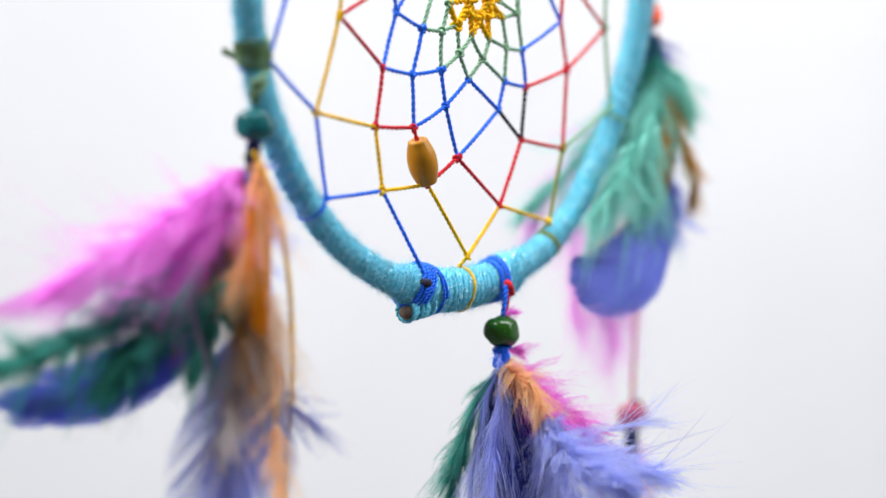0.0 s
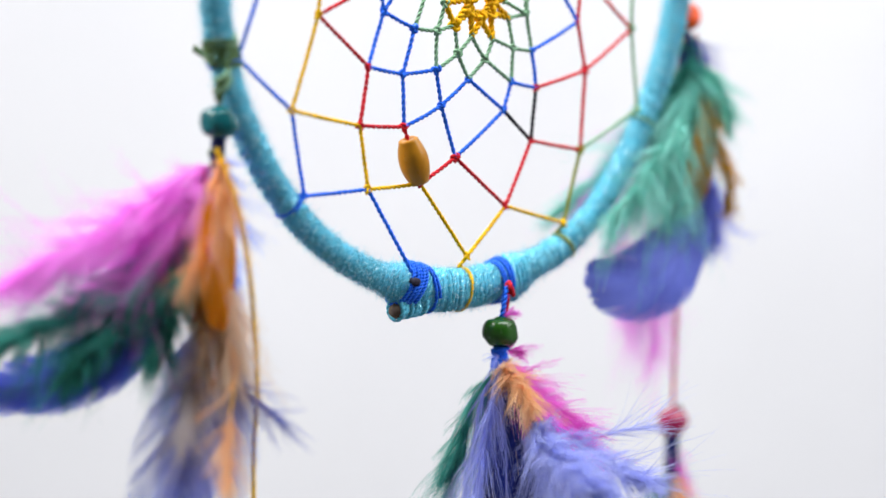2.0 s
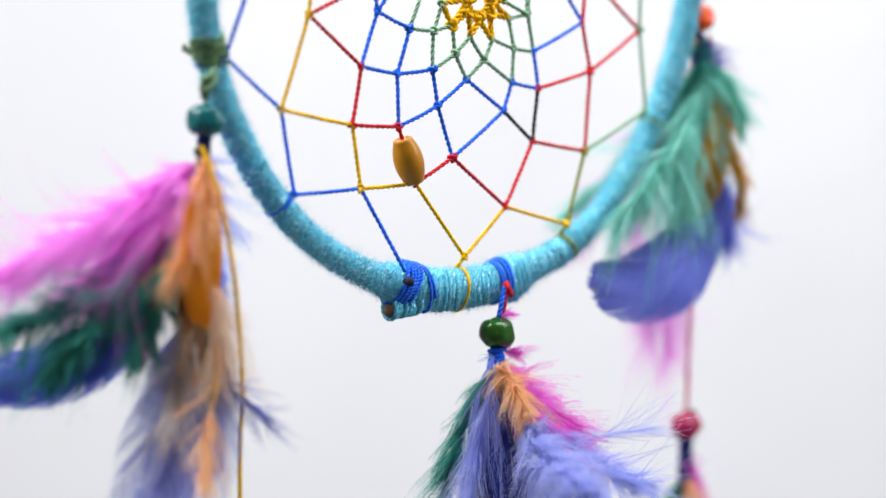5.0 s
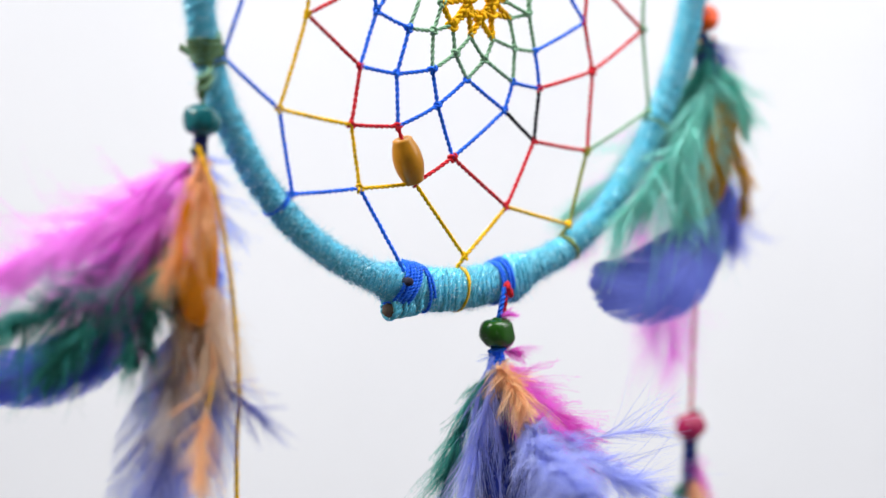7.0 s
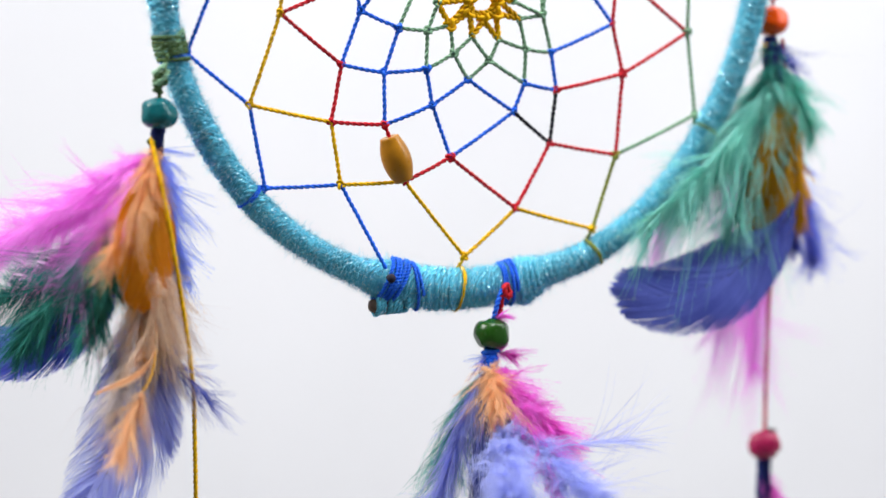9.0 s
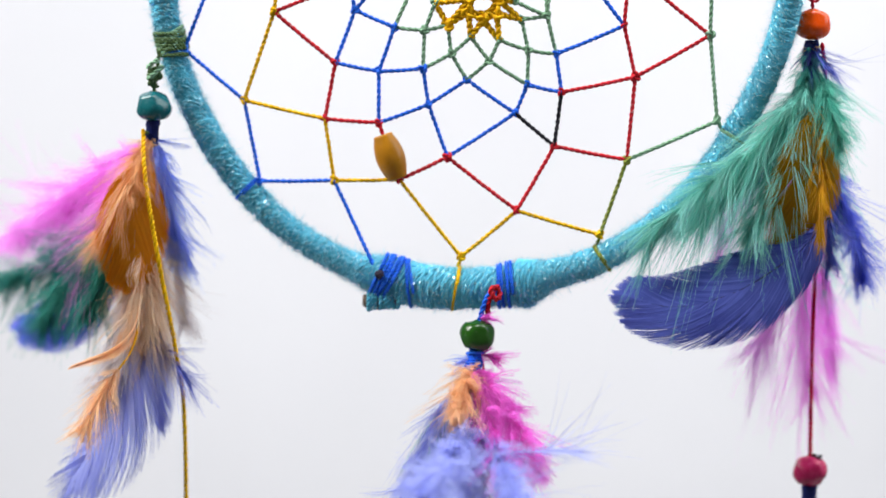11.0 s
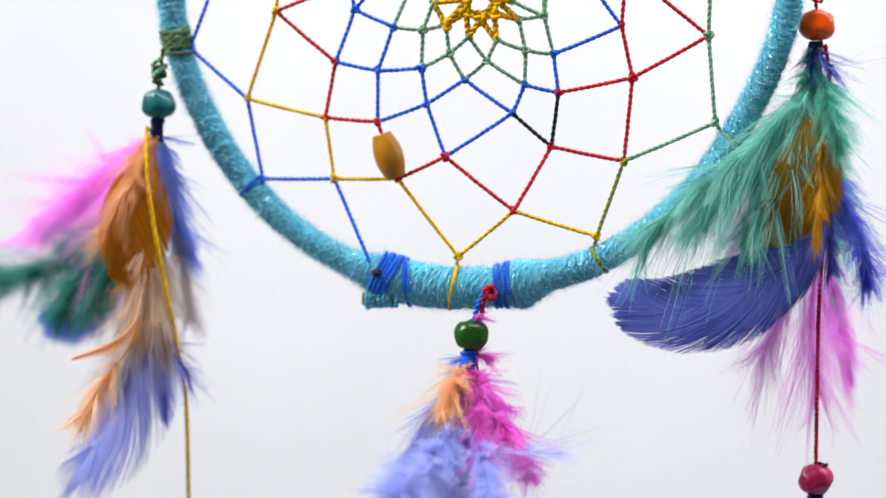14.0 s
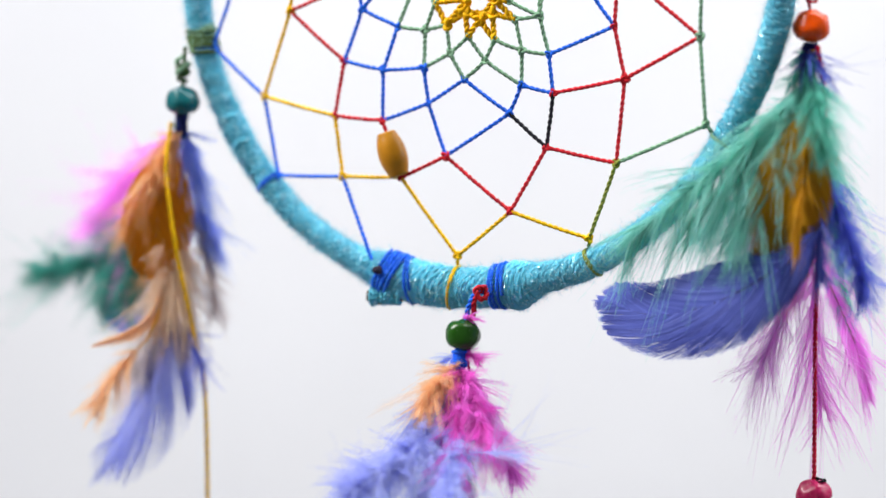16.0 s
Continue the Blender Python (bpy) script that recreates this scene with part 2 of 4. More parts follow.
def ply(pts, r=0.36, twist=1.7, plies=2, sides=5, phase=0.0):
    """A cord of twisted plies along the points."""
    c = curve_points(pts, 200)
    length = np.linalg.norm(np.diff(c, axis=0), axis=1).sum()
    n = max(8, int(length / twist * 8))
    c = curve_points(pts, n)
    t, a, b = frames_along(c)
    w = np.linspace(0, length / twist * 2 * math.pi, n) + phase
    out = []
    for k in range(plies):
        ph = w + k * 2 * math.pi / plies
        h = c + 0.46 * r * (np.cos(ph)[:, None] * a + np.sin(ph)[:, None] * b)
        out.append(tube(h, r * 0.57, sides))
    return joined(out)


def lathe(profile, segs=28, wobble=0.0, seed=0):
    """A turned body about z from (radius, height) pairs, closed as a ring round its bore."""
    rng = np.random.default_rng(seed)
    ph = rng.uniform(0, 6.28, 3)
    v, f, n = [], [], len(profile)
    for i in range(segs):
        w = 2 * math.pi * i / segs
        k = 1 + wobble * (math.sin(2 * w + ph[0]) + 0.6 * math.sin(3 * w + ph[1]))
        v += [(r * k * math.cos(w), r * k * math.sin(w), z) for r, z in profile]
    for i in range(segs):
        j = (i + 1) % segs
        for k in range(n):
            l = (k + 1) % n
            f.append((i * n + k, j * n + k, j * n + l, i * n + l))
    return np.array(v), f


def bead_shape(radius, half, bore=0.9, power=2.4, seed=0, wobble=0.012):
    pr = []
    for k in range(17):
        w = -math.pi / 2 + math.pi * k / 16
        c, s = math.cos(w), math.sin(w)
        r = radius * abs(c) ** (2 / power)
        pr.append((max(r, bore), half * math.copysign(abs(s) ** (2 / power), s)))
    v, f = lathe(pr, 32, wobble, seed)
    # flats left by the knife under the lacquer
    rng = np.random.default_rng(seed + 40)
    size = np.array((radius, radius, half))
    for d in unit(rng.normal(0, 1, (16, 3)) * (1, 1, 0.7)):
        u = v / size
        over = np.maximum(u @ d - rng.uniform(0.86, 0.95), 0) * (np.hypot(v[:, 0], v[:, 1]) > bore * 1.5)
        v = v - over[:, None] * d * size
    return v, f


def turned(vf, axis, at):
    """Lay a body built about z along an axis at a place."""
    m = Vector((0, 0, 1)).rotation_difference(Vector(axis)).to_matrix()
    return np.asarray(vf[0]) @ np.array(m).T + np.array(at), vf[1]


# ---- feathers ----
def ribbons(lines, wdir, width, taper=0.75):
    """Thin strips along many lines at once: lines (m, k, 3), one width direction and width each."""
    m, k = lines.shape[:2]
    w = (width[:, None] * (1 - taper * np.linspace(0, 1, k)[None]) * 0.5)[..., None] * wdir[:, None]
    v = np.stack([lines + w, lines - w], 2).reshape(-1, 3)
    b = (np.arange(m)[:, None] * k + np.arange(k - 1)[None]) * 2
    q = np.stack([b, b + 1, b + 3, b + 2], -1).reshape(-1, 4)
    return v, q.tolist()


def barbs_mesh(pts, style, half, count, angle, hint, seed, droop, width, spread, fuzz, wisps, skew, ragged=1.0):
    """Barbs along a quill: an even blade ("vane") or loose tufted down ("plume"). half: how far they reach from the quill."""
    rng = np.random.default_rng(seed)
    n = 80
    c = curve_points(pts, n)
    t, nrm, side = frames_along(c, hint)
    steps = np.linspace(0, 1, 7)
    st, st2 = steps[None, :, None], (steps ** 2)[None, :, None]
    per = 1 if style == "vane" else 11
    k = np.arange(count)
    grp = k // (2 * per)
    sg = np.where(k % 2, 1.0, -1.0)
    gid = grp * 2 + (k % 2)
    ng = gid.max() + 1
    u = np.clip(0.03 + 0.97 * (k + rng.random(count)) / count, 0, 0.9999)
    ug = np.zeros(ng)
    np.maximum.at(ug, gid, u)
    pieces = []

    def at(arr, w):
        f = np.clip(w, 0, 0.9999) * (n - 1)
        i = f.astype(int)
        g = (f - i)[:, None]
        return arr[i] * (1 - g) + arr[i + 1] * g

    if style == "vane":
        T, N, S, base = at(t, u), at(nrm, u), at(side, u), at(c, u)
        rag = rng.normal(0, 1, (2, 64))
        clump = np.where(k % 2, np.interp(u, np.linspace(0, 1, 24), rag[0, :24]), np.interp(u, np.linspace(0, 1, 24), rag[1, :24]))
        split = np.where(k % 2, rag[0, 24 + (u * 7).astype(int)], rag[1, 24 + (u * 7).astype(int)])
        clump = ragged * (0.7 * clump + 0.18 * split)
        length = np.linalg.norm(np.diff(c, axis=0), axis=1).sum()
        run = half / math.tan(radians(angle)) / length * (1 + 0.015 * clump + rng.normal(0, 0.05, count))
        end = u + np.minimum(run * np.minimum(1, 0.4 + 1.5 * u), (1.07 - u) * 0.8)
        prof = np.where(end < 0.5, 0.3 + 0.7 * (np.minimum(end, 0.5) / 0.5) ** 0.8, np.sqrt(np.maximum(0, 1 - ((end - 0.5) / 0.58) ** 2)))
        prof = prof * np.minimum(1, (np.maximum(1 - u, 0) / 0.3) ** 0.6)
        loose = np.clip((u - 0.35) / 0.5, 0, 1)
        end = end + loose * (0.035 * clump + ragged * rng.normal(0, 0.02, count))
        reach = half * np.where(sg > 0, skew, 1.0) * prof * (0.95 + 0.10 * rng.random(count) + (0.03 + 0.12 * loose) * clump)
        along = u[:, None] + (end - u)[:, None] * steps[None]
        past = np.maximum(along - 0.9999, 0)[..., None] * length
        flat = along.ravel()
        lines = at(c, flat).reshape(count, 7, 3) + past * at(t, flat).reshape(count, 7, 3)
        out = (reach * sg)[:, None] * steps[None] ** 0.85
        lines += out[..., None] * at(side, flat).reshape(count, 7, 3)
        lines -= ((0.02 * half + 0.2 * reach)[:, None] * steps[None] ** 2)[..., None] * at(nrm, flat).reshape(count, 7, 3)
        lines[..., 2] -= droop * reach[:, None] * steps ** 2
        lines += N[:, None] * (rng.normal(0, 0.06, count) + 0.05 * split)[:, None, None]
        cross = unit(np.cross(N, lines[:, -1] - lines[:, 0]))
        pieces.append(ribbons(lines, unit(cross + N * rng.normal(0, 0.1, count)[:, None]), width * rng.uniform(0.7, 1.3, count) * (1 - 0.35 * loose), 0.86))
        # down at the root of the blade
        m = int(count * 0.25)
        ud = rng.uniform(0.0, 0.22, m)
        Td, Sd, Nd = at(t, ud), at(side, ud), at(nrm, ud)
        d = unit(Td * 0.6 + Sd * rng.normal(0, 0.7, m)[:, None] + Nd * rng.normal(0, 0.5, m)[:, None])
        L = rng.uniform(0.3, 0.8, m) * half
        lines = at(c, ud)[:, None] + L[:, None, None] * (st * d[:, None] + 0.25 * st2 * Td[:, None])
        pieces.append(ribbons(lines, unit(np.cross(d, rng.normal(0, 1, (m, 3)))), np.full(m, 0.14)))
    else:
        # each tuft has a leading line; its barbs start apart and gather towards the tuft's end
        Tg, Ng, Sg, Bg = at(t, ug), at(nrm, ug), at(side, ug), at(c, ug)
        sgg = np.zeros(ng)
        sgg[gid] = sg
        prof = np.minimum(1, 0.5 + ug * 2.0) * np.minimum(1, ((1.1 - ug) / 0.4) ** 0.5)
        ag = np.radians(np.clip(angle * (1 - 0.45 * ug) + rng.normal(0, 15, ng), 5, 80))
        ph = rng.normal(0, spread, ng)
        outg = (np.cos(ph) * sgg)[:, None] * Sg + np.sin(ph)[:, None] * Ng
        dg = np.cos(ag)[:, None] * Tg + np.sin(ag)[:, None] * outg
        Lg = half / math.sin(radians(max(angle, 24))) * prof * rng.uniform(0.42, 1.18, ng)
        drg = droop * rng.uniform(0.4, 1.5, ng)
        sway = rng.normal(0, 0.27, (ng, 3))
        T, base = at(t, u), at(c, u)
        L = Lg[gid] * rng.uniform(0.55, 1.1, count)
        d = unit(dg[gid] + rng.normal(0, 0.15, (count, 3)))
        wob = rng.normal(0, 1, (count, 3))
        lines = base[:, None] + L[:, None, None] * (st * d[:, None] + 0.22 * st2 * T[:, None] + st2 * sway[gid][:, None])
        wave = np.sin(steps[None] * rng.uniform(2.5, 7, (count, 1)) + rng.uniform(0, 6, (count, 1))) * steps[None] * 0.05 * L[:, None]
        lines += wave[..., None] * wob[:, None]
        end = Bg + Lg[:, None] * (dg + 0.22 * Tg + sway)
        pull = (end[gid] - lines[:, -1])[:, None]
        lines += 0.58 * st2 * pull * rng.uniform(0.2, 1.0, count)[:, None, None]
        lines[..., 2] -= (drg[gid] * L)[:, None] * steps ** 2
        pieces.append(ribbons(lines, unit(np.cross(d, rng.normal(0, 1, (count, 3)))), width * rng.uniform(0.6, 1.4, count)))
        if fuzz:
            m = count * fuzz
            q = rng.uniform(0.04, 0.97, m) ** 1.15
            who = np.repeat(k, fuzz)
            j = np.minimum((q * 6).astype(int), 5)
            g = (q * 6 - j)[:, None]
            p0, p1 = lines[who, j], lines[who, j + 1]
            p = p0 * (1 - g) + p1 * g
            e = unit(unit(p1 - p0) * 1.0 + rng.normal(0, 0.5, (m, 3)))
            ln = rng.uniform(0.7, 2.9, m) * min(1.0, half / 8) * (1.15 - 0.6 * q)
            w = unit(np.cross(e, rng.normal(0, 1, (m, 3)))) * 0.031
            v = np.stack([p + w, p - w, p + e * ln[:, None]], 1).reshape(-1, 3)
            pieces.append((v, (np.arange(m)[:, None] * 3 + np.arange(3)).tolist()))
    if wisps:
        uw = rng.uniform(0.45, 1.0, wisps)
        d = unit(at(t, uw) * rng.uniform(0.5, 1.2, wisps)[:, None] + at(side, uw) * rng.normal(0, 0.6, wisps)[:, None]
                 + at(nrm, uw) * rng.normal(0, 0.45, wisps)[:, None] + np.array((0, 0, 0.55)))
        L = half * rng.uniform(1.3, 3.0, wisps)
        lines = at(c, uw)[:, None] + L[:, None, None] * (st * d[:, None] + st2 * rng.normal(0, 0.16, (wisps, 3))[:, None])
        pieces.append(ribbons(lines, unit(np.cross(d, rng.normal(0, 1, (wisps, 3)))), np.full(wisps, 0.16)))
    return joined(pieces)


SEED = [11]


def feather(parent, at, pts, dye, style="plume", half=8.0, count=420, angle=42, hint=(0, -1, 0), droop=0.15,
            width=0.125, spread=0.6, fuzz=20, wisps=0, label="", quill=None, quill_r=0.18, skew=1.0, ragged=1.0):
    """One feather in place: barbs as its mesh and the quill under it."""
    SEED[0] += 1
    p = np.array(pts, float) - np.array(at)
    v, f = barbs_mesh(p, style, half, count, angle, hint, SEED[0], droop, width, spread, fuzz, wisps, skew, ragged)
    ob = mesh_object("feather", v, f, PLUME[dye], parent, label)
    c = curve_points(p, 40)
    v, f = tube(c, np.linspace(quill_r, 0.04, 40), 6)
    mesh_object("quill", v, f, quill or (PLUME[dye] if style == "plume" else MAT_PALE_QUILL), ob)
    return ob


# ---- the studio ----
def slab(name, x0, x1, y0, y1, z0, z1, material, label):
    bm = bmesh.new()
    bmesh.ops.create_cube(bm, size=1.0, matrix=Matrix.Translation(((x0 + x1) / 2, (y0 + y1) / 2, (z0 + z1) / 2)) @ Matrix.Diagonal((x1 - x0, y1 - y0, z1 - z0, 1)))
    me = bpy.data.meshes.new(name)
    bm.to_mesh(me)
    bm.free()
    me.materials.append(material)
    return tagged(new(name, me), label, "wall" if "wall" in name else name, kind="structure")


CEILING = 2.45
slab("backdrop", -1.5, 1.5, 1.60, 1.66, 0.0, CEILING, MAT_WALL, "plain matt white studio backdrop wall")
slab("wall_behind", -1.5, 1.5, -1.46, -1.40, 0.0, CEILING, MAT_ROOM, "plain matt light grey studio wall")
slab("wall_west", -1.56, -1.50, -1.46, 1.66, 0.0, CEILING, MAT_ROOM, "plain matt light grey studio side wall")
slab("wall_east", 1.50, 1.56, -1.46, 1.66, 0.0, CEILING, MAT_ROOM, "plain matt light grey studio side wall")
slab("floor", -1.56, 1.56, -1.46, 1.66, -0.06, 0.0, MAT_FLOOR, "plain grey painted studio floor")
slab("ceiling", -1.56, 1.56, -1.46, 1.66, CEILING, CEILING + 0.06, MAT_ROOM, "plain light grey painted studio ceiling")


# ---- the dreamcatcher: hoop, web, wraps ----
HX, HZ, HR = 0.4, 14.1, 70.4
# across the twig, by degrees round the hoop: bow of the twig, half thickness in the hoop's plane and across it, and how far it lies behind the web
ROUND = [-180, -175, -165, -152, -140, -128, -116, -111, -107, -100, -93, -84, -80, -75, -66, -59, -45, -30, -20, -10, -4, 10, 90, 180]
BOW = [0.4, 0.4, 0.4, 0.2, 0.7, 1.3, 1.4, 1.4, 1.2, 1.2, 1.0, 0.4, 0.7, -0.1, 0.2, -0.2, -0.8, -1.3, -0.8, 0.3, 1.0, 1.2, 0.0, 0.3]
THICK = [2.9, 2.9, 2.95, 2.95, 2.9, 2.9, 2.95, 3.4, 4.9, 4.9, 4.6, 4.5, 5.6, 3.4, 3.0, 2.8, 2.8, 2.9, 2.9, 2.8, 2.8, 2.75, 2.75, 2.75]
DEEP = [2.8, 2.8, 2.8, 2.8, 2.8, 2.8, 2.9, 3.2, 3.8, 4.0, 3.9, 4.0, 3.9, 3.5, 3.0, 2.8, 2.8, 2.9, 2.9, 2.9, 2.9, 2.8, 2.8, 2.8]


LIE = [2.1, 2.1, 2.2, 2.2, 2.2, 1.8, 1.2, 0.8, 0.6, 0.4, 0.3, 0.3, 0.3, 0.4, 0.5, 0.8, 2.0, 2.4, 2.4, 2.4, 2.4, 2.2, 1.0, 2.1]


def hoop_at(deg, around=None, lift=0.0):
    """A point of the hoop's middle line, or of its surface at an angle round the twig."""
    deg = np.asarray(deg, float)
    w = (deg + 180) % 360 - 180
    r = HR + np.interp(w, ROUND, BOW)
    y = np.interp(w, ROUND, LIE)
    if around is not None:
        r = r + (np.interp(w, ROUND, THICK) + lift) * np.cos(around)
        y = y + (np.interp(w, ROUND, DEEP) + lift) * np.sin(around)
    a = np.radians(deg)
    return np.stack([HX + r * np.cos(a), y, HZ + r * np.sin(a)], -1)


dreamcatcher = new("dreamcatcher")
dreamcatcher.empty_display_size = 0.02
tagged(dreamcatcher, "turquoise yarn-wrapped hoop with a knotted multicoloured thread web", "dreamcatcher")


def build_hoop():
    turns, per = 470, 40
    n = turns * per
    s = np.arange(n) / per
    deg = -112 + 360 * s / turns
    rng = np.random.default_rng(5)
    lump = np.interp(s, np.arange(0, turns + 1, 1), rng.normal(0, 0.17, turns + 1))
    lump = lump + np.interp(s, np.arange(0, turns + 9, 9), rng.normal(0, 0.16, turns // 9 + 2)[:len(np.arange(0, turns + 9, 9))])
    slip = np.interp(s, np.arange(0, turns + 1, 1), rng.normal(0, 0.42, turns + 1))
    ang = s * 2 * math.pi
    deg = deg + slip + np.interp(s, np.arange(turns + 1), rng.normal(1.5, 0.8, turns + 1)) * np.sin(ang)
    mid = hoop_at(deg, ang, -0.5 + lump)
    out = unit(mid - hoop_at(deg))
    along = unit(np.gradient(mid, axis=0))
    cross = np.cross(along, out)
    tw = s * 2 * math.pi * 5.3
    pieces = []
    for k in range(2):
        c = mid + 0.27 * (np.cos(tw + k * math.pi)[:, None] * out + np.sin(tw + k * math.pi)[:, None] * cross)
        w = np.arange(4) * math.pi / 2
        v = c[:, None] + 0.44 * (np.cos(w)[None, :, None] * out[:, None] + np.sin(w)[None, :, None] * cross[:, None])
        idx = np.arange(n - 1)[:, None] * 4 + np.arange(4)[None]
        nxt = np.arange(n - 1)[:, None] * 4 + (np.arange(4)[None] + 1) % 4
        q = np.stack([idx, nxt, nxt + 4, idx + 4], -1).reshape(-1, 4)
        pieces.append((v.reshape(-1, 3), q.tolist()))
    v, f = joined(pieces)
    hoop = mesh_object("hoop", v, f, MAT_YARN, dreamcatcher, "bent twig hoop wound with sparkling turquoise yarn")
    d = np.linspace(-180, 180, 240, endpoint=False)
    w = np.arange(12) * math.pi / 6
    core = np.stack([hoop_at(d, np.full_like(d, a), -0.3) for a in w], 1)
    f = [(i * 12 + k, i * 12 + (k + 1) % 12, (i + 1) % 240 * 12 + (k + 1) % 12, (i + 1) % 240 * 12 + k) for i in range(240) for k in range(12)]
    mesh_object("twig", core.reshape(-1, 3), f, MAT_YARN, hoop)
    # loose fibres standing off the yarn
    m = 110000
    dg, a = rng.uniform(-180, 180, m), rng.uniform(0, 6.283, m)
    p = hoop_at(dg, a, rng.uniform(-0.2, 0.15, m))
    o = unit(p - hoop_at(dg))
    e = unit(o * 0.4 + rng.normal(0, 0.7, (m, 3)))
    L = np.where(rng.random(m) < 0.86, rng.uniform(0.5, 1.5, m), rng.uniform(1.3, 3.2, m))[:, None]
    q = p + e * L * 0.55
    r2 = q + unit(e + rng.normal(0, 0.6, (m, 3))) * L * 0.5
    wd = unit(np.cross(e, rng.normal(0, 1, (m, 3)))) * 0.034
    verts = np.stack([p + wd, p - wd, q - wd * 0.8, q + wd * 0.8, r2], 1).reshape(-1, 3)
    b = np.arange(m)[:, None] * 5
    faces = (b + np.array((0, 1, 2, 3))).tolist() + (b + np.array((3, 2, 4))).tolist()
    tagged(mesh_object("fuzz", verts, faces, MAT_FUZZ, hoop), kind="stuff")
    # bright tinsel filaments lying in the yarn
    m = 9000
    at = rng.integers(20, n - 20, m)
    half = rng.uniform(0.25, 0.75, m)[:, None]
    p = mid[at] + out[at] * rng.uniform(0.42, 0.72, m)[:, None] + rng.normal(0, 0.2, (m, 3))
    d = unit(along[at] + rng.normal(0, 0.35, (m, 3)))
    wide = unit(np.cross(d, out[at] + rng.normal(0, 0.5, (m, 3)))) * 0.075
    v = np.stack([p - d * half, p - wide, p + d * half, p + wide], 1).reshape(-1, 3)
    f = (np.arange(m)[:, None] * 4 + np.arange(4)).tolist()
    tagged(mesh_object("tinsel", v, f, MAT_TINSEL, hoop), kind="stuff")
    # the twig's two cut ends and the lump where the yarn ends
    c = curve_points([(-15, 0.6, -58.6), (-19.5, -0.1, -60.1), (-24.4, -0.9, -60.0)], 10)
    v, f = tube(c, [1.9, 1.9, 1.95, 1.9, 1.9, 1.9, 1.9, 1.85, 1.7, 1.3], 12)
    mesh_object("twig_end", v, f, MAT_WOOD, hoop, "bare brown cut end of the twig")
    w = np.linspace(0, 8, 110)
    wob = np.interp(w, np.arange(0, 8.5, 0.5), rng.normal(0, 0.28, 17))
    v, f = ply([(-23.6 + q * 0.95 + 1.6 * k, -0.4 + (2.3 + k) * math.sin(q * 6.283), -59.9 + 0.08 * q + (2.2 + k) * math.cos(q * 6.283)) for q, k in zip(w, wob)], 0.62, 2.2)
    mesh_object("yarn_end", v, f, MAT_YARN, hoop)
    v, f = tube(curve_points([(-20.0, -1.5, -53.8), (-20.3, -3.6, -53.6), (-20.7, -5.2, -53.4)], 8), [1.1, 1.1, 1.1, 1.05, 1.05, 1.0, 0.95, 0.7], 10)
    mesh_object("twig_end", v, f, MAT_CUT, hoop, "dark cut end of the twig")
    return hoop


build_hoop()

WEB = {
    "R": (-44.6, 5.6), "Q": (-30.7, -5.8), "b1": (-26.2, 6.07), "b2": (-17.3, 2.27), "P": (-20.8, -7.7), "E": (-33.1, -18.5),
    "F": (-20.8, -19.3), "D": (-51.6, -14.4), "C": (-48.1, -32.9), "B": (-31.0, -32.5), "A": (-16.1, -32.2), "G": (-5.2, -27.0),
    "H": (10.6, -39.1), "I": (-2.0, -49.7), "L": (19.0, -24.4), "M": (10.1, -17.0), "N": (-9.5, -15.1), "O": (-0.9, -9.5),
    "n1": (-10.8, -7.03), "g1": (-10.5, 1.57), "g2": (-4.4, -3.63), "g3": (4.2, -5.2), "g4": (12.8, -10.6), "g5": (13.0, -2.83),
    "S": (20.5, -12.2), "X": (19.3, -3.6), "g6": (17.1, 4.97), "o1": (-5.2, 2.87), "o2": (0.0, 0.1), "o3": (6.4, -0.53),
    "o4": (11.4, 4.17), "o5": (9.6, 8.27), "o6": (-8.1, 7.77), "T": (37.1, -8.7), "K": (35.4, -27.4), "J": (29.5, -44.4),
    "V": (55.6, -18.5), "U": (53.8, 0.7), "W": (34.5, 2.8), "c1": (-0.6, 5.67), "c2": (2.7, 4.07), "c3": (5.8, 5.47),
    "c4": (6.2, 8.47), "c5": (2.7, 10.07), "c6": (-0.4, 8.67), "hD": (-65.3, -3.0),
}
DEPTH = {"R": -0.1, "Q": -0.2, "P": -0.2, "E": -0.1, "F": -0.6, "D": 0.4, "C": 0.7, "B": -0.3, "A": -0.7, "G": -0.4, "H": -0.3, "I": -0.8, "L": -0.0, "M": -0.1, "N": -0.4, "O": -0.1, "g4": 0.2, "S": -0.1, "X": 0.2, "T": 0.2, "K": 0.0, "J": -0.6, "V": 0.5, "U": 1.2, "W": 0.3, "hD": 1.0}
MID = 9.0


def knot_at(k):
    """A web knot; a name with a bar is the one above the web's middle line."""
    b = k.rstrip("'")
    x, z = WEB[b]
    return np.array((x if b == k else x * 0.98, DEPTH.get(b, -0.2), z if b == k else 2 * MID - z + 1.5))


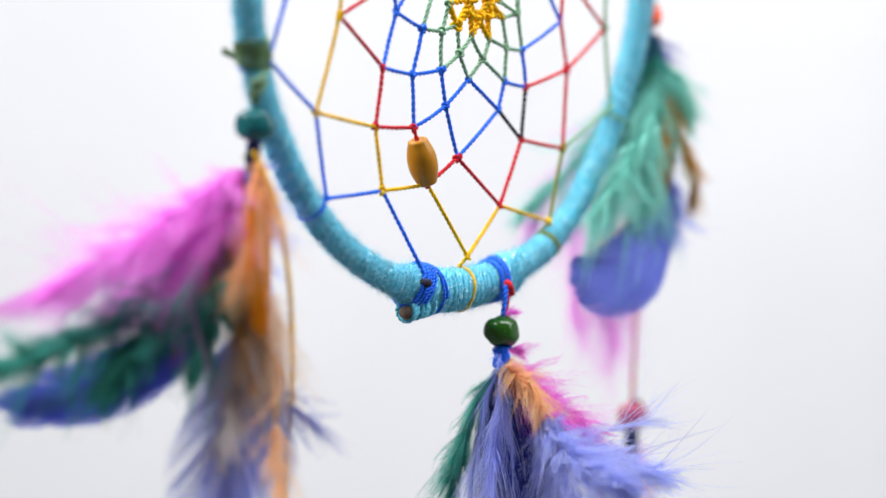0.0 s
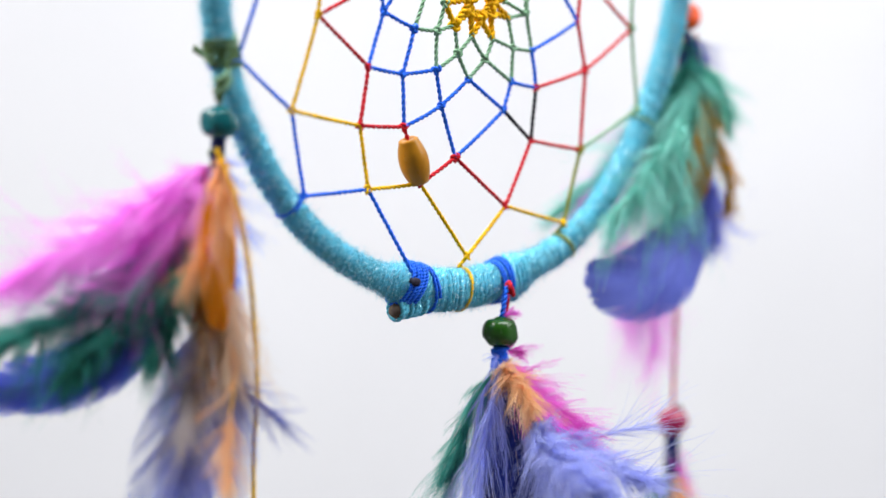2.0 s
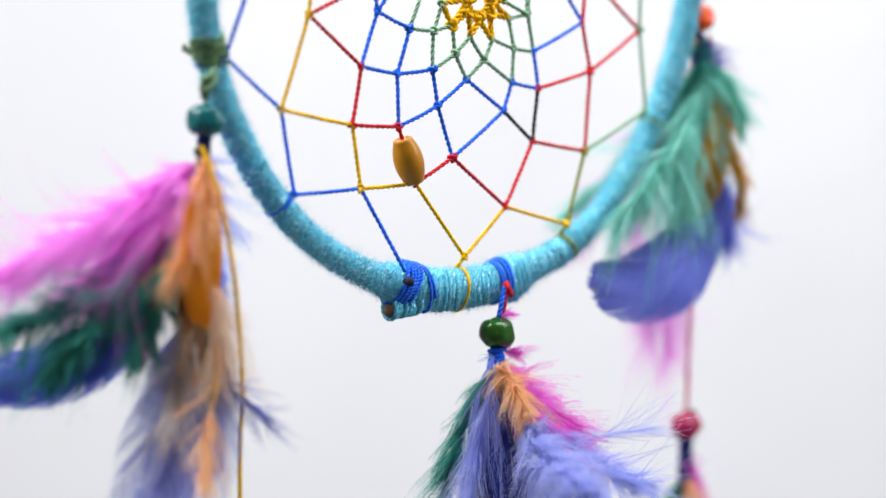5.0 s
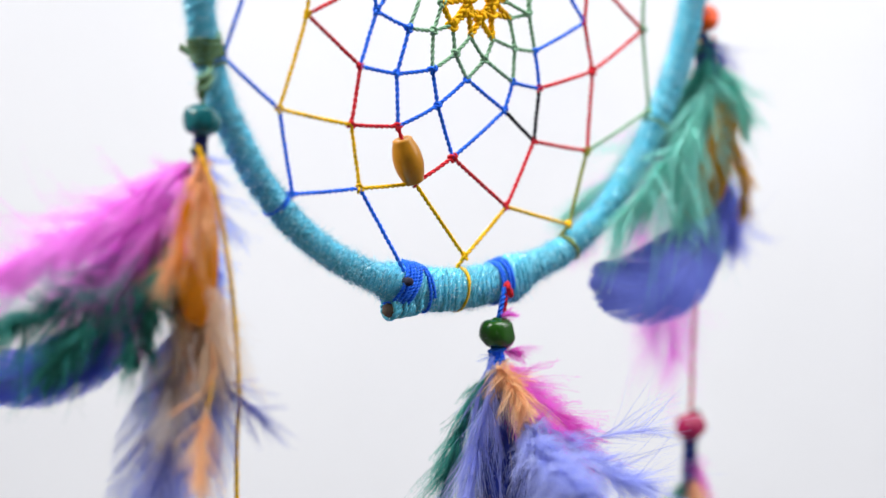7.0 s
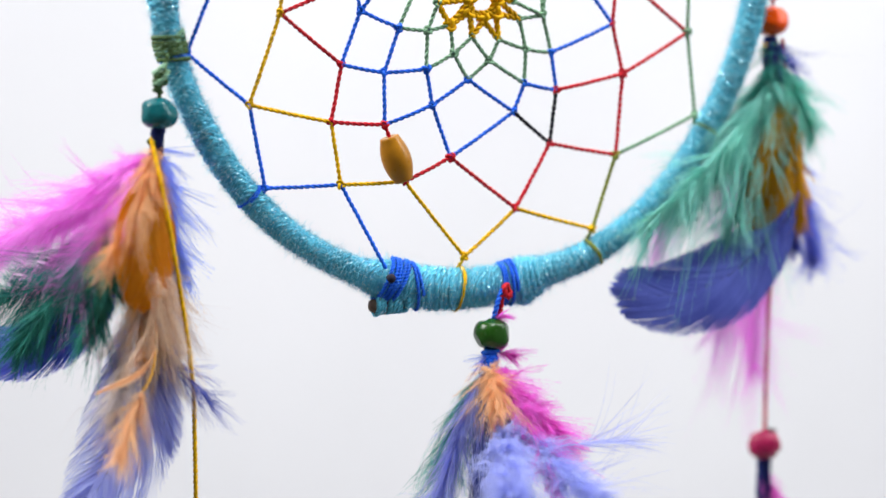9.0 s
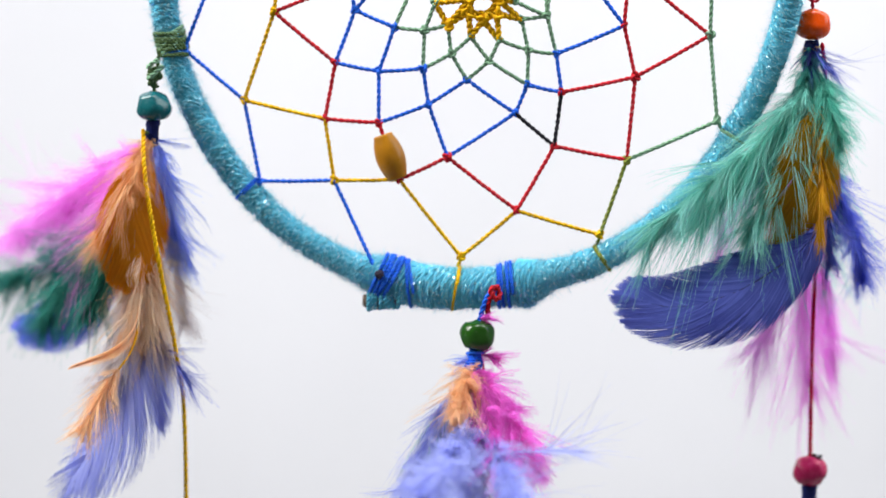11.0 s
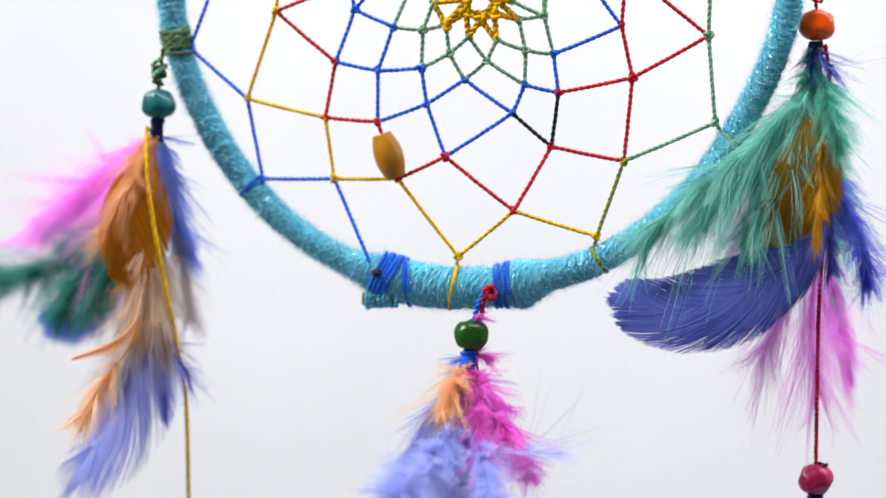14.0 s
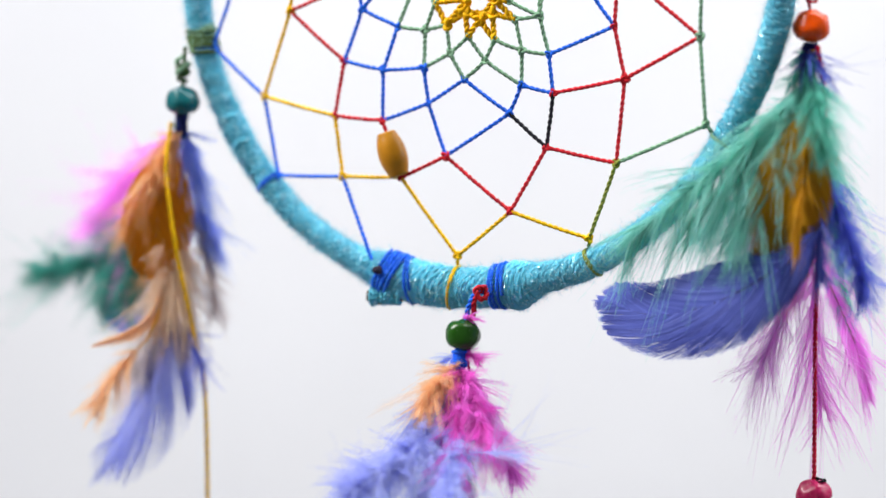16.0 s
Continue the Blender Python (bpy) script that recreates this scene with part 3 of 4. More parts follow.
SPANS = [
    ("D", "R", "yellow"), ("R", "Q", "red"), ("Q", "b1", "blue"), ("b1", "b2", "blue"), ("b2", "P", "blue"), ("b2", "g1", "green"),
    ("P", "Q", "blue"), ("P", "n1", "blue"), ("P", "F", "blue"), ("Q", "E", "red"), ("E", "D", "yellow"), ("E", "F", "red"),
    ("E", "B", "yellow"), ("B", "C", "blue"), ("B", "A", "yellow"), ("D", "C", "blue"), ("F", "N", "blue"), ("F", "A", "red"),
    ("N", "n1", "blue"), ("N", "O", "blue"), ("N", "G", "blue"), ("A", "G", "red"), ("A", "I", "yellow"), ("G", "M", "blue"),
    ("G", "H", "red"), ("H", "I", "yellow"), ("H", "L", "red"), ("H", "J", "yellow"), ("J", "K", "olive"), ("K", "L", "red"),
    ("K", "T", "red"), ("K", "V", "green"), ("V", "U", "green"), ("U", "T", "red"), ("T", "S", "red"), ("T", "W", "red"),
    ("W", "X", "blue"), ("X", "S", "blue"), ("X", "g5", "green"), ("X", "g6", "green"), ("S", "g4", "blue"), ("S", "L", "black"),
    ("L", "M", "black"), ("M", "O", "blue"), ("M", "g4", "blue"), ("O", "g2", "green"), ("O", "g3", "green"), ("g3", "o2", "green"),
    ("g3", "o3", "green"), ("g3", "g4", "green"), ("g2", "o1", "green"), ("g2", "o2", "green"), ("g2", "n1", "green"), ("g4", "g5", "green"),
    ("g5", "o3", "green"), ("g5", "o4", "green"), ("g6", "o4", "green"), ("n1", "g1", "green"), ("g1", "o1", "green"), ("g1", "o6", "green"),
    ("g6", "o5", "green"),
    ("o1", "c1", "orange"), ("o2", "c1", "orange"), ("o2", "c2", "orange"), ("o3", "c2", "orange"), ("o3", "c3", "orange"), ("o4", "c3", "orange"),
    ("o4", "c4", "orange"), ("o5", "c4", "orange"), ("o6", "c6", "orange"), ("o6", "o1", "orange"), ("o5", "c5", "orange"), ("c1", "c2", "orange"), ("c2", "c3", "orange"),
    ("c3", "c4", "orange"), ("c4", "c5", "orange"), ("c5", "c6", "orange"), ("c6", "c1", "orange"), ("c1", "c3", "orange"), ("c2", "c4", "orange"), ("o1", "c6", "orange"),
    # threads that run on up past the middle
    ("hD", "D'", "blue"), ("hD", "D", "blue"), ("R", "R'", "yellow"), ("R", "b1'", "red"), ("b1", "Q'", "blue"), ("b1", "b2'", "blue"), ("b2", "g1'", "green"), ("g6", "g6'", "green"),
    ("g6", "X'", "green"), ("W", "X'", "blue"), ("W", "T'", "red"), ("U", "W'", "red"), ("U", "V'", "green"), ("c5", "g3'", "orange"),
    ("R'", "D'", "yellow"), ("R'", "Q'", "red"), ("Q'", "P'", "blue"), ("P'", "n1'", "blue"), ("P'", "F'", "blue"), ("Q'", "E'", "red"),
    ("E'", "D'", "yellow"), ("E'", "F'", "red"), ("E'", "B'", "yellow"), ("B'", "A'", "yellow"), ("F'", "N'", "blue"), ("F'", "A'", "red"),
    ("N'", "n1'", "blue"), ("N'", "O'", "blue"), ("N'", "G'", "blue"), ("A'", "G'", "red"), ("A'", "I'", "yellow"), ("G'", "M'", "blue"),
    ("G'", "H'", "red"), ("H'", "I'", "yellow"), ("H'", "L'", "red"), ("H'", "J'", "yellow"), ("J'", "K'", "olive"), ("K'", "L'", "red"),
    ("K'", "T'", "red"), ("K'", "V'", "green"), ("T'", "S'", "red"), ("T'", "W'", "red"), ("X'", "S'", "blue"), ("W'", "X'", "blue"),
    ("S'", "L'", "black"), ("L'", "M'", "black"), ("M'", "O'", "blue"), ("O'", "g3'", "green"), ("n1'", "g1'", "green"), ("O'", "n1'", "green"),
    ("M'", "g3'", "green"), ("S'", "g6'", "green"), ("b1'", "b2'", "blue"), ("b1'", "Q'", "blue"), ("b2'", "P'", "blue"), ("b2'", "g1'", "green"),
]


def build_web():
    rng = np.random.default_rng(9)
    used = {}
    for a, b, dye in SPANS:
        p, q = knot_at(a), knot_at(b)
        sag = 0.5 * (p + q) + np.array((0, rng.normal(0, 0.15), -0.12))
        v, f = ply([p, sag, q], 0.78 if dye == "orange" else 0.52, 2.8, phase=rng.uniform(0, 6))
        mesh_object("thread", v, f, THREAD[dye], dreamcatcher)
        used.setdefault(a, dye)
        used[b] = dye if b not in used or dye in ("yellow", "orange", "red") else used[b]
    # one tight overhand knot for each dye, then set where threads meet
    w = np.linspace(0, 2 * math.pi, 44, endpoint=False)
    tre = 0.30 * np.stack([np.sin(w) + 2 * np.sin(2 * w), -1.2 * np.sin(3 * w), np.cos(w) - 2 * np.cos(2 * w)], 1)
    kv, kf = tube(tre, 0.33, 6, closed=True)
    shared = {}
    for name, dye in used.items():
        if dye not in shared:
            ob = mesh_object("knot", kv, kf, THREAD[dye], dreamcatcher)
            shared[dye] = ob.data
        else:
            ob = new("knot", shared[dye])
            ob.parent = dreamcatcher
        s = rng.uniform(0.85, 1.15) * (1.55 if dye == "orange" else 1.0)
        ob.location = Vector(knot_at(name) * 0.001)
        ob.rotation_euler = (rng.uniform(-0.5, 0.5), rng.uniform(0, 6.28), rng.uniform(-0.5, 0.5))
        ob.scale = (s, s, s)
    # the honey-coloured barrel bead on the red thread
    a, b = np.array((-19.9, -0.9, -22.0)), np.array((-16.4, -0.9, -32.0))
    mid, axis = (a + b) / 2, b - a
    half = np.linalg.norm(axis) / 2
    prof = [(0.9, -half), (1.9, -half), (2.25, -half * 0.96)]
    prof += [(3.35 * math.cos(1.02 * s) ** 0.62 + 0.0, half * 0.9 * s) for s in np.linspace(-0.98, 0.98, 13)]
    prof += [(2.25, half * 0.96), (1.9, half), (0.9, half)]
    v, f = turned(lathe(prof, 32, 0.006, 3), axis, mid)
    mesh_object("bead", v, f, MAT_BEAD["honey"], dreamcatcher, "honey-brown varnished wooden barrel bead")


build_web()


def wrap_on_hoop(deg, turns, dye, r=0.4, gap=0.75, tail=None, parent=None, at=(0, 0, 0), name="wrap", lean=0.0, start=0.0, tail_to=None):
    """Turns of cord bound tight round the hoop, with a tail to a web knot."""
    n = int(turns * 14) + 2
    s = np.linspace(0, turns, n)
    step = np.degrees(gap / HR)
    rng = np.random.default_rng(int(abs(deg) * 7))
    d = deg + (s - turns / 2) * step + lean * np.cos(s * 2 * math.pi) + np.interp(s, np.arange(int(turns) + 3), rng.normal(0, 0.25 * step, int(turns) + 3))
    c = hoop_at(d, s * 2 * math.pi + math.pi + start, r * 0.75)
    pieces = [ply(c - np.array(at), r, 1.7)]
    if tail is not None:
        pieces.append(ply([np.array(tail) - np.array(at), (hoop_at(deg, math.pi * 0.93 + start, r * 0.9) if tail_to is None else np.array(tail_to)) - np.array(at)], max(r, 0.52), 2.8))
    v, f = joined(pieces)
    return mesh_object(name, v, f, THREAD[dye], parent or dreamcatcher)


wrap_on_hoop(-165.3, 1.3, "blue", 0.36, 0.6, knot_at("hD"))
wrap_on_hoop(-136.5, 1.3, "blue", 0.36, 0.5, knot_at("C"))
wrap_on_hoop(-106.6, 2.6, "blue", 0.5, 1.0, knot_at("B"), lean=0.8, tail_to=(-21.8, -4.4, -51.2))
wrap_on_hoop(-104.6, 1.6, "blue", 0.55, 1.3, lean=1.4)
wrap_on_hoop(-101.0, 1.3, "blue", 0.42, 1.3, lean=-1.2)
wrap_on_hoop(-92.8, 1.2, "yellow", 0.38, 0.4, knot_at("I"), lean=0.5)
wrap_on_hoop(-65.0, 1.3, "olive", 0.40, 0.4, knot_at("J"), lean=-0.4)
wrap_on_hoop(-31.6, 1.3, "green", 0.34, 0.4, knot_at("V"))
for up, dg in (("D'", 160.5), ("I'", 92.0), ("J'", 64.5), ("V'", 34.0), ("H'", 80.0), ("B'", 112.0), ("E'", 138.0)):
    wrap_on_hoop(dg, 1.3, "blue", 0.36, 0.5, knot_at(up))
v, f = ply([(HX, 0, HZ + HR + 2.0), (0.2, 0, HZ + HR + 60), (0, 0, (CEILING - EYE) * 1000 + 14.6)], 0.6, 3.5)
mesh_object("hanging_cord", v, f, THREAD["blue"], dreamcatcher, "blue twisted hanging cord")
wrap_on_hoop(90, 3.4, "blue", 0.5, 1.0)


# ---- the three feather pendants ----
def pendant(at, label):
    ob = new("feather_pendant")
    ob.empty_display_size = 0.01
    return tagged(ob, label, "pendant", "feather pendants on the hoop")


def bead(parent, at, place, radius, half, dye, label, axis=(0, 0, 1), seed=1):
    v, f = turned(bead_shape(radius, half, seed=seed), axis, np.array(place, float) - np.array(at))
    return mesh_object("bead", v, f, MAT_BEAD[dye], parent, label)


def cord(parent, at, pts, dye, r=0.4, name="cord", twist=2.5, label=""):
    v, f = ply(np.array(pts, float) - np.array(at), r, twist)
    return mesh_object(name, v, f, THREAD[dye], parent, label)


def binding(parent, at, top, low, radius, dye, r=0.32, name="binding"):
    """Thread bound in close turns round the feather roots."""
    top, low = np.array(top, float) - np.array(at), np.array(low, float) - np.array(at)
    n = max(2, int(np.linalg.norm(low - top) / (r * 1.7)))
    s = np.linspace(0, n, n * 12)
    rng = np.random.default_rng(n)
    k = 1 + np.interp(s, np.arange(n + 1), rng.normal(0, 0.1, n + 1))
    c = top + (low - top) * (s / n)[:, None] + (radius * k)[:, None] * np.stack([np.cos(s * 6.283), np.sin(s * 6.283), 0.25 * np.cos(s * 6.283 + 1)], 1)
    v, f = ply(c, r, 1.5)
    core = tube(curve_points([top, low], 5), radius, 8)
    v, f = joined([(v, f), core])
    return mesh_object(name, v, f, THREAD[dye], parent)


LEFT_AT = (-70.0, 0.0, -2.5)
left = pendant(LEFT_AT, "pendant of pink, orange, jade and blue feathers under a teal bead")
RIGHT_AT = (72.0, 0.0, 14.0)
right = pendant(RIGHT_AT, "pendant of teal, mustard, cobalt and magenta feathers under an orange bead")
LOW_AT = (8.2, 0.0, -56.0)
low = pendant(LOW_AT, "short pendant of blue, peach and lavender feathers below a green bead")


def build_left():
    a, p = LEFT_AT, left
    wrap_on_hoop(-167.0, 5.5, "moss", 0.55, 0.95, parent=p, at=a, name="hoop_wrap", lean=0.7)
    wrap_on_hoop(-167.6, 2.4, "green", 0.5, 1.3, parent=p, at=a, name="hoop_wrap", lean=-1.1)
    cord(p, a, [(-70.0, 2.6, -2.0), (-70.4, 5.5, -2.2), (-71.0, 8.4, -1.0)], "moss", 0.85, "knot_tail")
    cord(p, a, [(-70.5, -3.4, -3), (-71.2, -2.6, -7), (-72.0, -1.8, -11.5), (-72.2, -1.7, -14)], "moss", 0.5, "hanging_thread")
    cord(p, a, [(-71.3, -3.0, -7.2), (-73.0, -2.6, -8.2), (-72.6, -1.0, -9.6), (-70.8, -1.4, -9.2), (-71.4, -3.0, -8.0), (-73.0, -2.0, -10.6), (-71.4, -0.8, -11.2)], "moss", 0.72, "hanging_knot")
    cord(p, a, [(-70.8, -3.6, -5.2), (-72.6, -3.8, -6.4), (-73.2, -1.8, -7.2), (-71.2, -0.9, -7.6), (-70.2, -2.8, -6.8), (-72.2, -3.6, -8.8), (-73.4, -2.0, -9.4)], "green", 0.6, "loose_knot")
    bead(p, a, (-72.2, -1.7, -15.8), 4.15, 3.4, "teal", "glossy teal wooden bead", (0.05, 0, 1), 12)
    binding(p, a, (-72.4, -1.6, -19.0), (-73.0, -1.6, -25.0), 1.25, "navy")
    cord(p, a, [(-73.2, -2.9, -22.0), (-74.6, -2.6, -21.4), (-74.4, -0.8, -22.2), (-73.0, -0.4, -23.4)], "moss", 0.4, "knot")
    cord(p, a, [(-74.4, -3.4, -21.0), (-73.1, -8.4, -32), (-70.2, -9.2, -50), (-66.8, -6.4, -72), (-65.6, -3.4, -88), (-65.4, -3.0, -132)], "yellow", 0.58, "trailing_cord", label="long yellow twisted cord")
    feather(p, a, [(-73, -1, -24), (-84, 3, -31), (-97, 10, -40), (-108, 18, -47)], "pink", half=12, count=1750, angle=58, droop=0.3, spread=0.9, fuzz=13, wisps=26, label="pink down feather")
    feather(p, a, [(-74, -1, -25), (-81, 0, -35), (-87, 3, -45), (-91, 5, -51)], "pink", half=10, count=1700, angle=54, droop=0.35, spread=1.1, fuzz=13, label="pink down feather")
    feather(p, a, [(-75, 1, -26), (-82, 6, -36), (-88, 11, -45), (-94, 16, -53)], "pink", half=10, count=1500, angle=58, droop=0.4, spread=1.1, fuzz=13, label="pink down feather")
    feather(p, a, [(-80, 2, -30), (-92, 8, -40), (-107, 18, -48), (-122, 29, -53)], "pink", "vane", half=3.5, count=260, angle=18, width=0.3, hint=(-0.6, -0.6, 0.4), label="pink feather blade")
    feather(p, a, [(-73.5, -3, -23), (-76, -6.5, -31), (-79.5, -8, -39), (-83.5, -7.5, -46)], "apricot", half=6, count=1170, angle=38, droop=0.3, spread=0.9, label="peach down feather")
    feather(p, a, [(-74, -3, -26), (-75.4, -7.4, -38), (-76.2, -8.2, -56)], "rust", "vane", ragged=0.5, half=8.6, count=1100, angle=26, width=0.42, hint=(0.42, -0.9, 0), label="rust-orange feather blade")
    feather(p, a, [(-74, -3, -44), (-74, -4.5, -53), (-73.5, -5, -60), (-73, -5, -68)], "cream", half=9, count=1500, angle=44, droop=0.3, spread=1.0, label="cream and orange down feather")
    feather(p, a, [(-75, -1, -26), (-77.5, -2, -42), (-78, -3, -55), (-77, -5, -67)], "amber", half=5.5, count=1000, angle=36, droop=0.25, spread=0.9, label="amber down feather")
    feather(p, a, [(-76, 1, -36), (-87, 6, -48), (-103, 13, -56), (-126, 20, -62)], "jade", half=10, count=1690, angle=48, droop=0.2, spread=0.9, width=0.18, wisps=6, label="jade green down feather")
    feather(p, a, [(-76, 0, -40), (-83, -1, -51), (-86, -1, -59), (-88, 0, -64)], "jade", half=8, count=1100, angle=52, droop=0.2, spread=1.0, width=0.2, label="jade green down feather")
    feather(p, a, [(-77, 2, -38), (-86, 4, -48), (-95, 8, -58), (-101, 12, -67)], "jade", half=10, count=1300, angle=52, droop=0.25, spread=1.0, width=0.2, label="jade green down feather")
    feather(p, a, [(-80, 3, -50), (-89, 9, -62), (-100, 18, -69), (-112, 29, -71.5)], "royal", "vane", half=7, count=1050, angle=24, width=0.42, hint=(-0.55, -0.75, 0.3), droop=0.0, quill=MAT_QUILL, label="cobalt blue feather blade")
    feather(p, a, [(-75, -1, -50), (-78, -2, -62), (-81, -3, -72), (-84, -4, -80)], "taupe", half=9, count=850, angle=48, droop=0.3, spread=1.0, label="pale taupe down feather")
    feather(p, a, [(-73, 0, -50), (-72, -1, -62), (-72, -2, -74)], "taupe", half=8, count=620, angle=46, droop=0.25, spread=1.0, label="pale taupe down feather")
    feather(p, a, [(-76, -1, -56), (-78.5, -2.5, -74), (-83.5, -4, -90), (-92, -5, -104)], "periwinkle", "vane", half=13, count=420, angle=32, width=0.5, hint=(-0.7, -0.7, 0), droop=0.0, quill=MAT_QUILL, label="periwinkle blue feather blade")
    feather(p, a, [(-75, -1, -58), (-77, -2, -77), (-82, -3, -93), (-93, -4, -106)], "periwinkle", "vane", half=10, count=240, angle=28, width=0.45, hint=(0.05, -1, 0), droop=0.0, quill=MAT_QUILL, label="periwinkle blue feather blade")
    feather(p, a, [(-74, 0, -62), (-73, -1, -76), (-71, -2, -90)], "periwinkle", "vane", half=4.5, count=437, angle=24, width=0.26, hint=(-0.5, -0.85, 0), droop=0.0, quill=MAT_QUILL, label="periwinkle blue feather blade")
    feather(p, a, [(-75, -6, -58), (-75.6, -10, -66), (-80, -13, -70.5), (-88.5, -15, -73.5)], "peach", "vane", ragged=0.5, half=2.2, count=361, angle=22, width=0.26, hint=(-0.7, 0.4, 0.6), droop=0.0, label="small amber feather blade")
    feather(p, a, [(-78.5, -12.5, -74), (-81.5, -16, -79), (-85.5, -20, -87)], "peach", half=4.6, count=420, angle=30, width=0.14, fuzz=14, label="small peach feather tip")
    cord(p, a, [(-75, -6, -58), (-75.2, -9, -66), (-76.5, -11, -71), (-78.8, -12.8, -74.5)], "orange", 0.3, "bare_quill")
    feather(p, a, [(-72.0, 0, -22.5), (-70, 1, -33), (-68.8, 2, -43), (-66.5, 3, -50)], "azure", half=6.5, count=1100, width=0.2, fuzz=12, angle=34, droop=0.1, spread=0.9, label="bright blue down feather")
    feather(p, a, [(-72.8, -1.5, -22), (-73.2, -3.2, -24.5), (-74, -4.2, -28)], "apricot", half=4, count=300, angle=45, fuzz=8, spread=1.2, label="small peach tuft at the binding")
    feather(p, a, [(-72.6, -1, -22.5), (-71.8, -1.6, -26), (-71, -1.8, -30)], "azure", half=4, count=300, angle=45, fuzz=8, spread=1.2, label="small blue tuft at the binding")
    feather(p, a, [(-71, 1, -44), (-68, 3, -54), (-66.5, 4, -66)], "taupe", half=5, count=546, angle=40, spread=0.9, label="grey lavender down feather")
    feather(p, a, [(-73, -3, -68), (-68, -6, -73), (-63.5, -9, -78)], "cobalt", half=5, count=230, angle=26, fuzz=3, label="dark blue feather tip")


def build_right():
    a, p = RIGHT_AT, right
    wrap_on_hoop(-0.5, 3.3, "crimson", 0.42, 0.95, parent=p, at=a, name="hoop_wrap")
    cord(p, a, [(72.5, -3.2, 13.5), (75.5, -1.0, 11.5), (77.0, 3.4, 8.5), (77.5, 5.2, 4)], "crimson", 0.45, "hanging_thread")
    cord(p, a, [(76.3, 2.8, 10.2), (78.1, 3.4, 9.4), (78.3, 5.0, 8.4), (76.7, 5.0, 8.6), (76.5, 3.4, 9.6)], "crimson", 0.42, "hanging_knot")
    bead(p, a, (77.5, 5.3, 3.2), 4.15, 3.5, "orange", "glossy orange wooden bead", (0.02, 0.05, 1), 4)
    binding(p, a, (77.3, 5.3, -0.5), (77.0, 4.4, -9.0), 1.5, "navy")
    binding(p, a, (77.2, 5.0, -3.2), (77.1, 4.8, -5.0), 1.75, "moss", name="green_binding")
    binding(p, a, (77.25, 5.1, -2.0), (77.2, 5.0, -3.0), 1.7, "yellow", 0.28, "yellow_binding")
    cord(p, a, [(79.4, 3.0, -1), (80.4, 4.0, -8), (81.0, 5.0, -20), (80.0, 6.0, -40), (79.2, 7.6, -62), (79.2, 8.6, -80), (79.3, 9.2, -97.5)], "crimson", 0.55, "trailing_cord", label="long crimson twisted cord")
    bead(p, a, (79.3, 9.2, -100.2), 4.1, 3.5, "cherry", "glossy cherry red wooden bead", (0, 0.05, 1), 6)
    cord(p, a, [(80.2, 7.6, -97.4), (81.6, 8.2, -96.6), (81.4, 10.0, -97.0), (79.8, 10.2, -96.8), (80.4, 8.0, -96.2)], "black", 0.45, "knot")
    binding(p, a, (79.3, 9.2, -103.5), (79.2, 9.4, -114.0), 1.5, "navy")
    feather(p, a, [(79.2, 9.4, -112), (80, 7, -122), (82, 5, -134)], "peach", half=7, count=741, angle=36, label="orange down feather")
    feather(p, a, [(79.2, 9.4, -105), (81, 9, -112), (84, 9, -118)], "magenta", half=4.5, count=395, angle=44, label="small magenta down feather")
    feather(p, a, [(79.2, 9.4, -112), (76, 11, -124), (74, 12, -140)], "jade", half=7, count=642, angle=36, label="jade down feather")
    feather(p, a, [(77, 3.5, -9), (71, 8, -20), (61, 15, -33), (49, 21, -45)], "aqua", half=8, width=0.18, count=560, angle=40, droop=0.5, spread=0.9, label="pale teal down feather")
    feather(p, a, [(77, 2, -9), (70, -2, -18), (57, -5.5, -30), (41, -6.5, -43)], "aqua", half=10, width=0.19, count=950, angle=42, droop=0.55, spread=0.95, label="pale teal down feather")
    feather(p, a, [(77, 2, -8), (74, -1, -20), (69, -3, -32), (63, -4, -44)], "aqua", half=8.5, width=0.2, count=760, angle=42, droop=0.55, spread=1.0, label="pale teal down feather")
    feather(p, a, [(77.5, 3, -8), (80, 4, -18), (82, 6, -30), (83.5, 7, -40)], "teal", half=5, count=832, angle=34, droop=0.3, spread=0.8, label="pale teal down feather")
    feather(p, a, [(77, 5, -8), (80, 12, -25), (82, 17, -42), (83, 19, -58)], "aqua", half=6.5, count=620, angle=34, droop=0.35, width=0.17, spread=0.8, wisps=10, label="pale teal down feather")
    feather(p, a, [(77, 2, -7), (78.5, 0, -16), (80.5, -1, -26)], "jade", half=5, count=420, angle=36, droop=0.3, spread=0.9, label="dark jade down feather")
    feather(p, a, [(77, 3.5, -6), (79.6, 0, -11), (81.6, -3, -16.5), (82.6, -4.5, -22)], "teal", half=6.5, count=800, angle=50, droop=0.35, spread=0.9, label="pale teal down feather")
    feather(p, a, [(77, 4, -7), (75, 4, -14), (72.5, 4.5, -22), (69, 6, -29)], "jade", half=6.5, count=700, angle=44, droop=0.3, spread=1.0, label="dark jade down feather")
    feather(p, a, [(77.3, 4.6, -1), (78.6, 2.8, -4), (81.4, 2, -7)], "cobalt", half=5, count=240, angle=55, fuzz=5, wisps=14, spread=1.2, label="dark blue tuft at the binding")
    feather(p, a, [(77.3, 4.4, -1.5), (76.2, 2.2, -5), (75, 1.2, -9)], "jade", half=5.5, count=420, angle=55, fuzz=5, wisps=8, spread=1.2, label="dark jade tuft at the binding")
    feather(p, a, [(77.3, 4.6, -0.5), (77.0, 2.4, -3), (76.8, 1.4, -6)], "navy", half=3.5, count=240, angle=50, fuzz=5, spread=1.2, label="navy tuft at the binding")
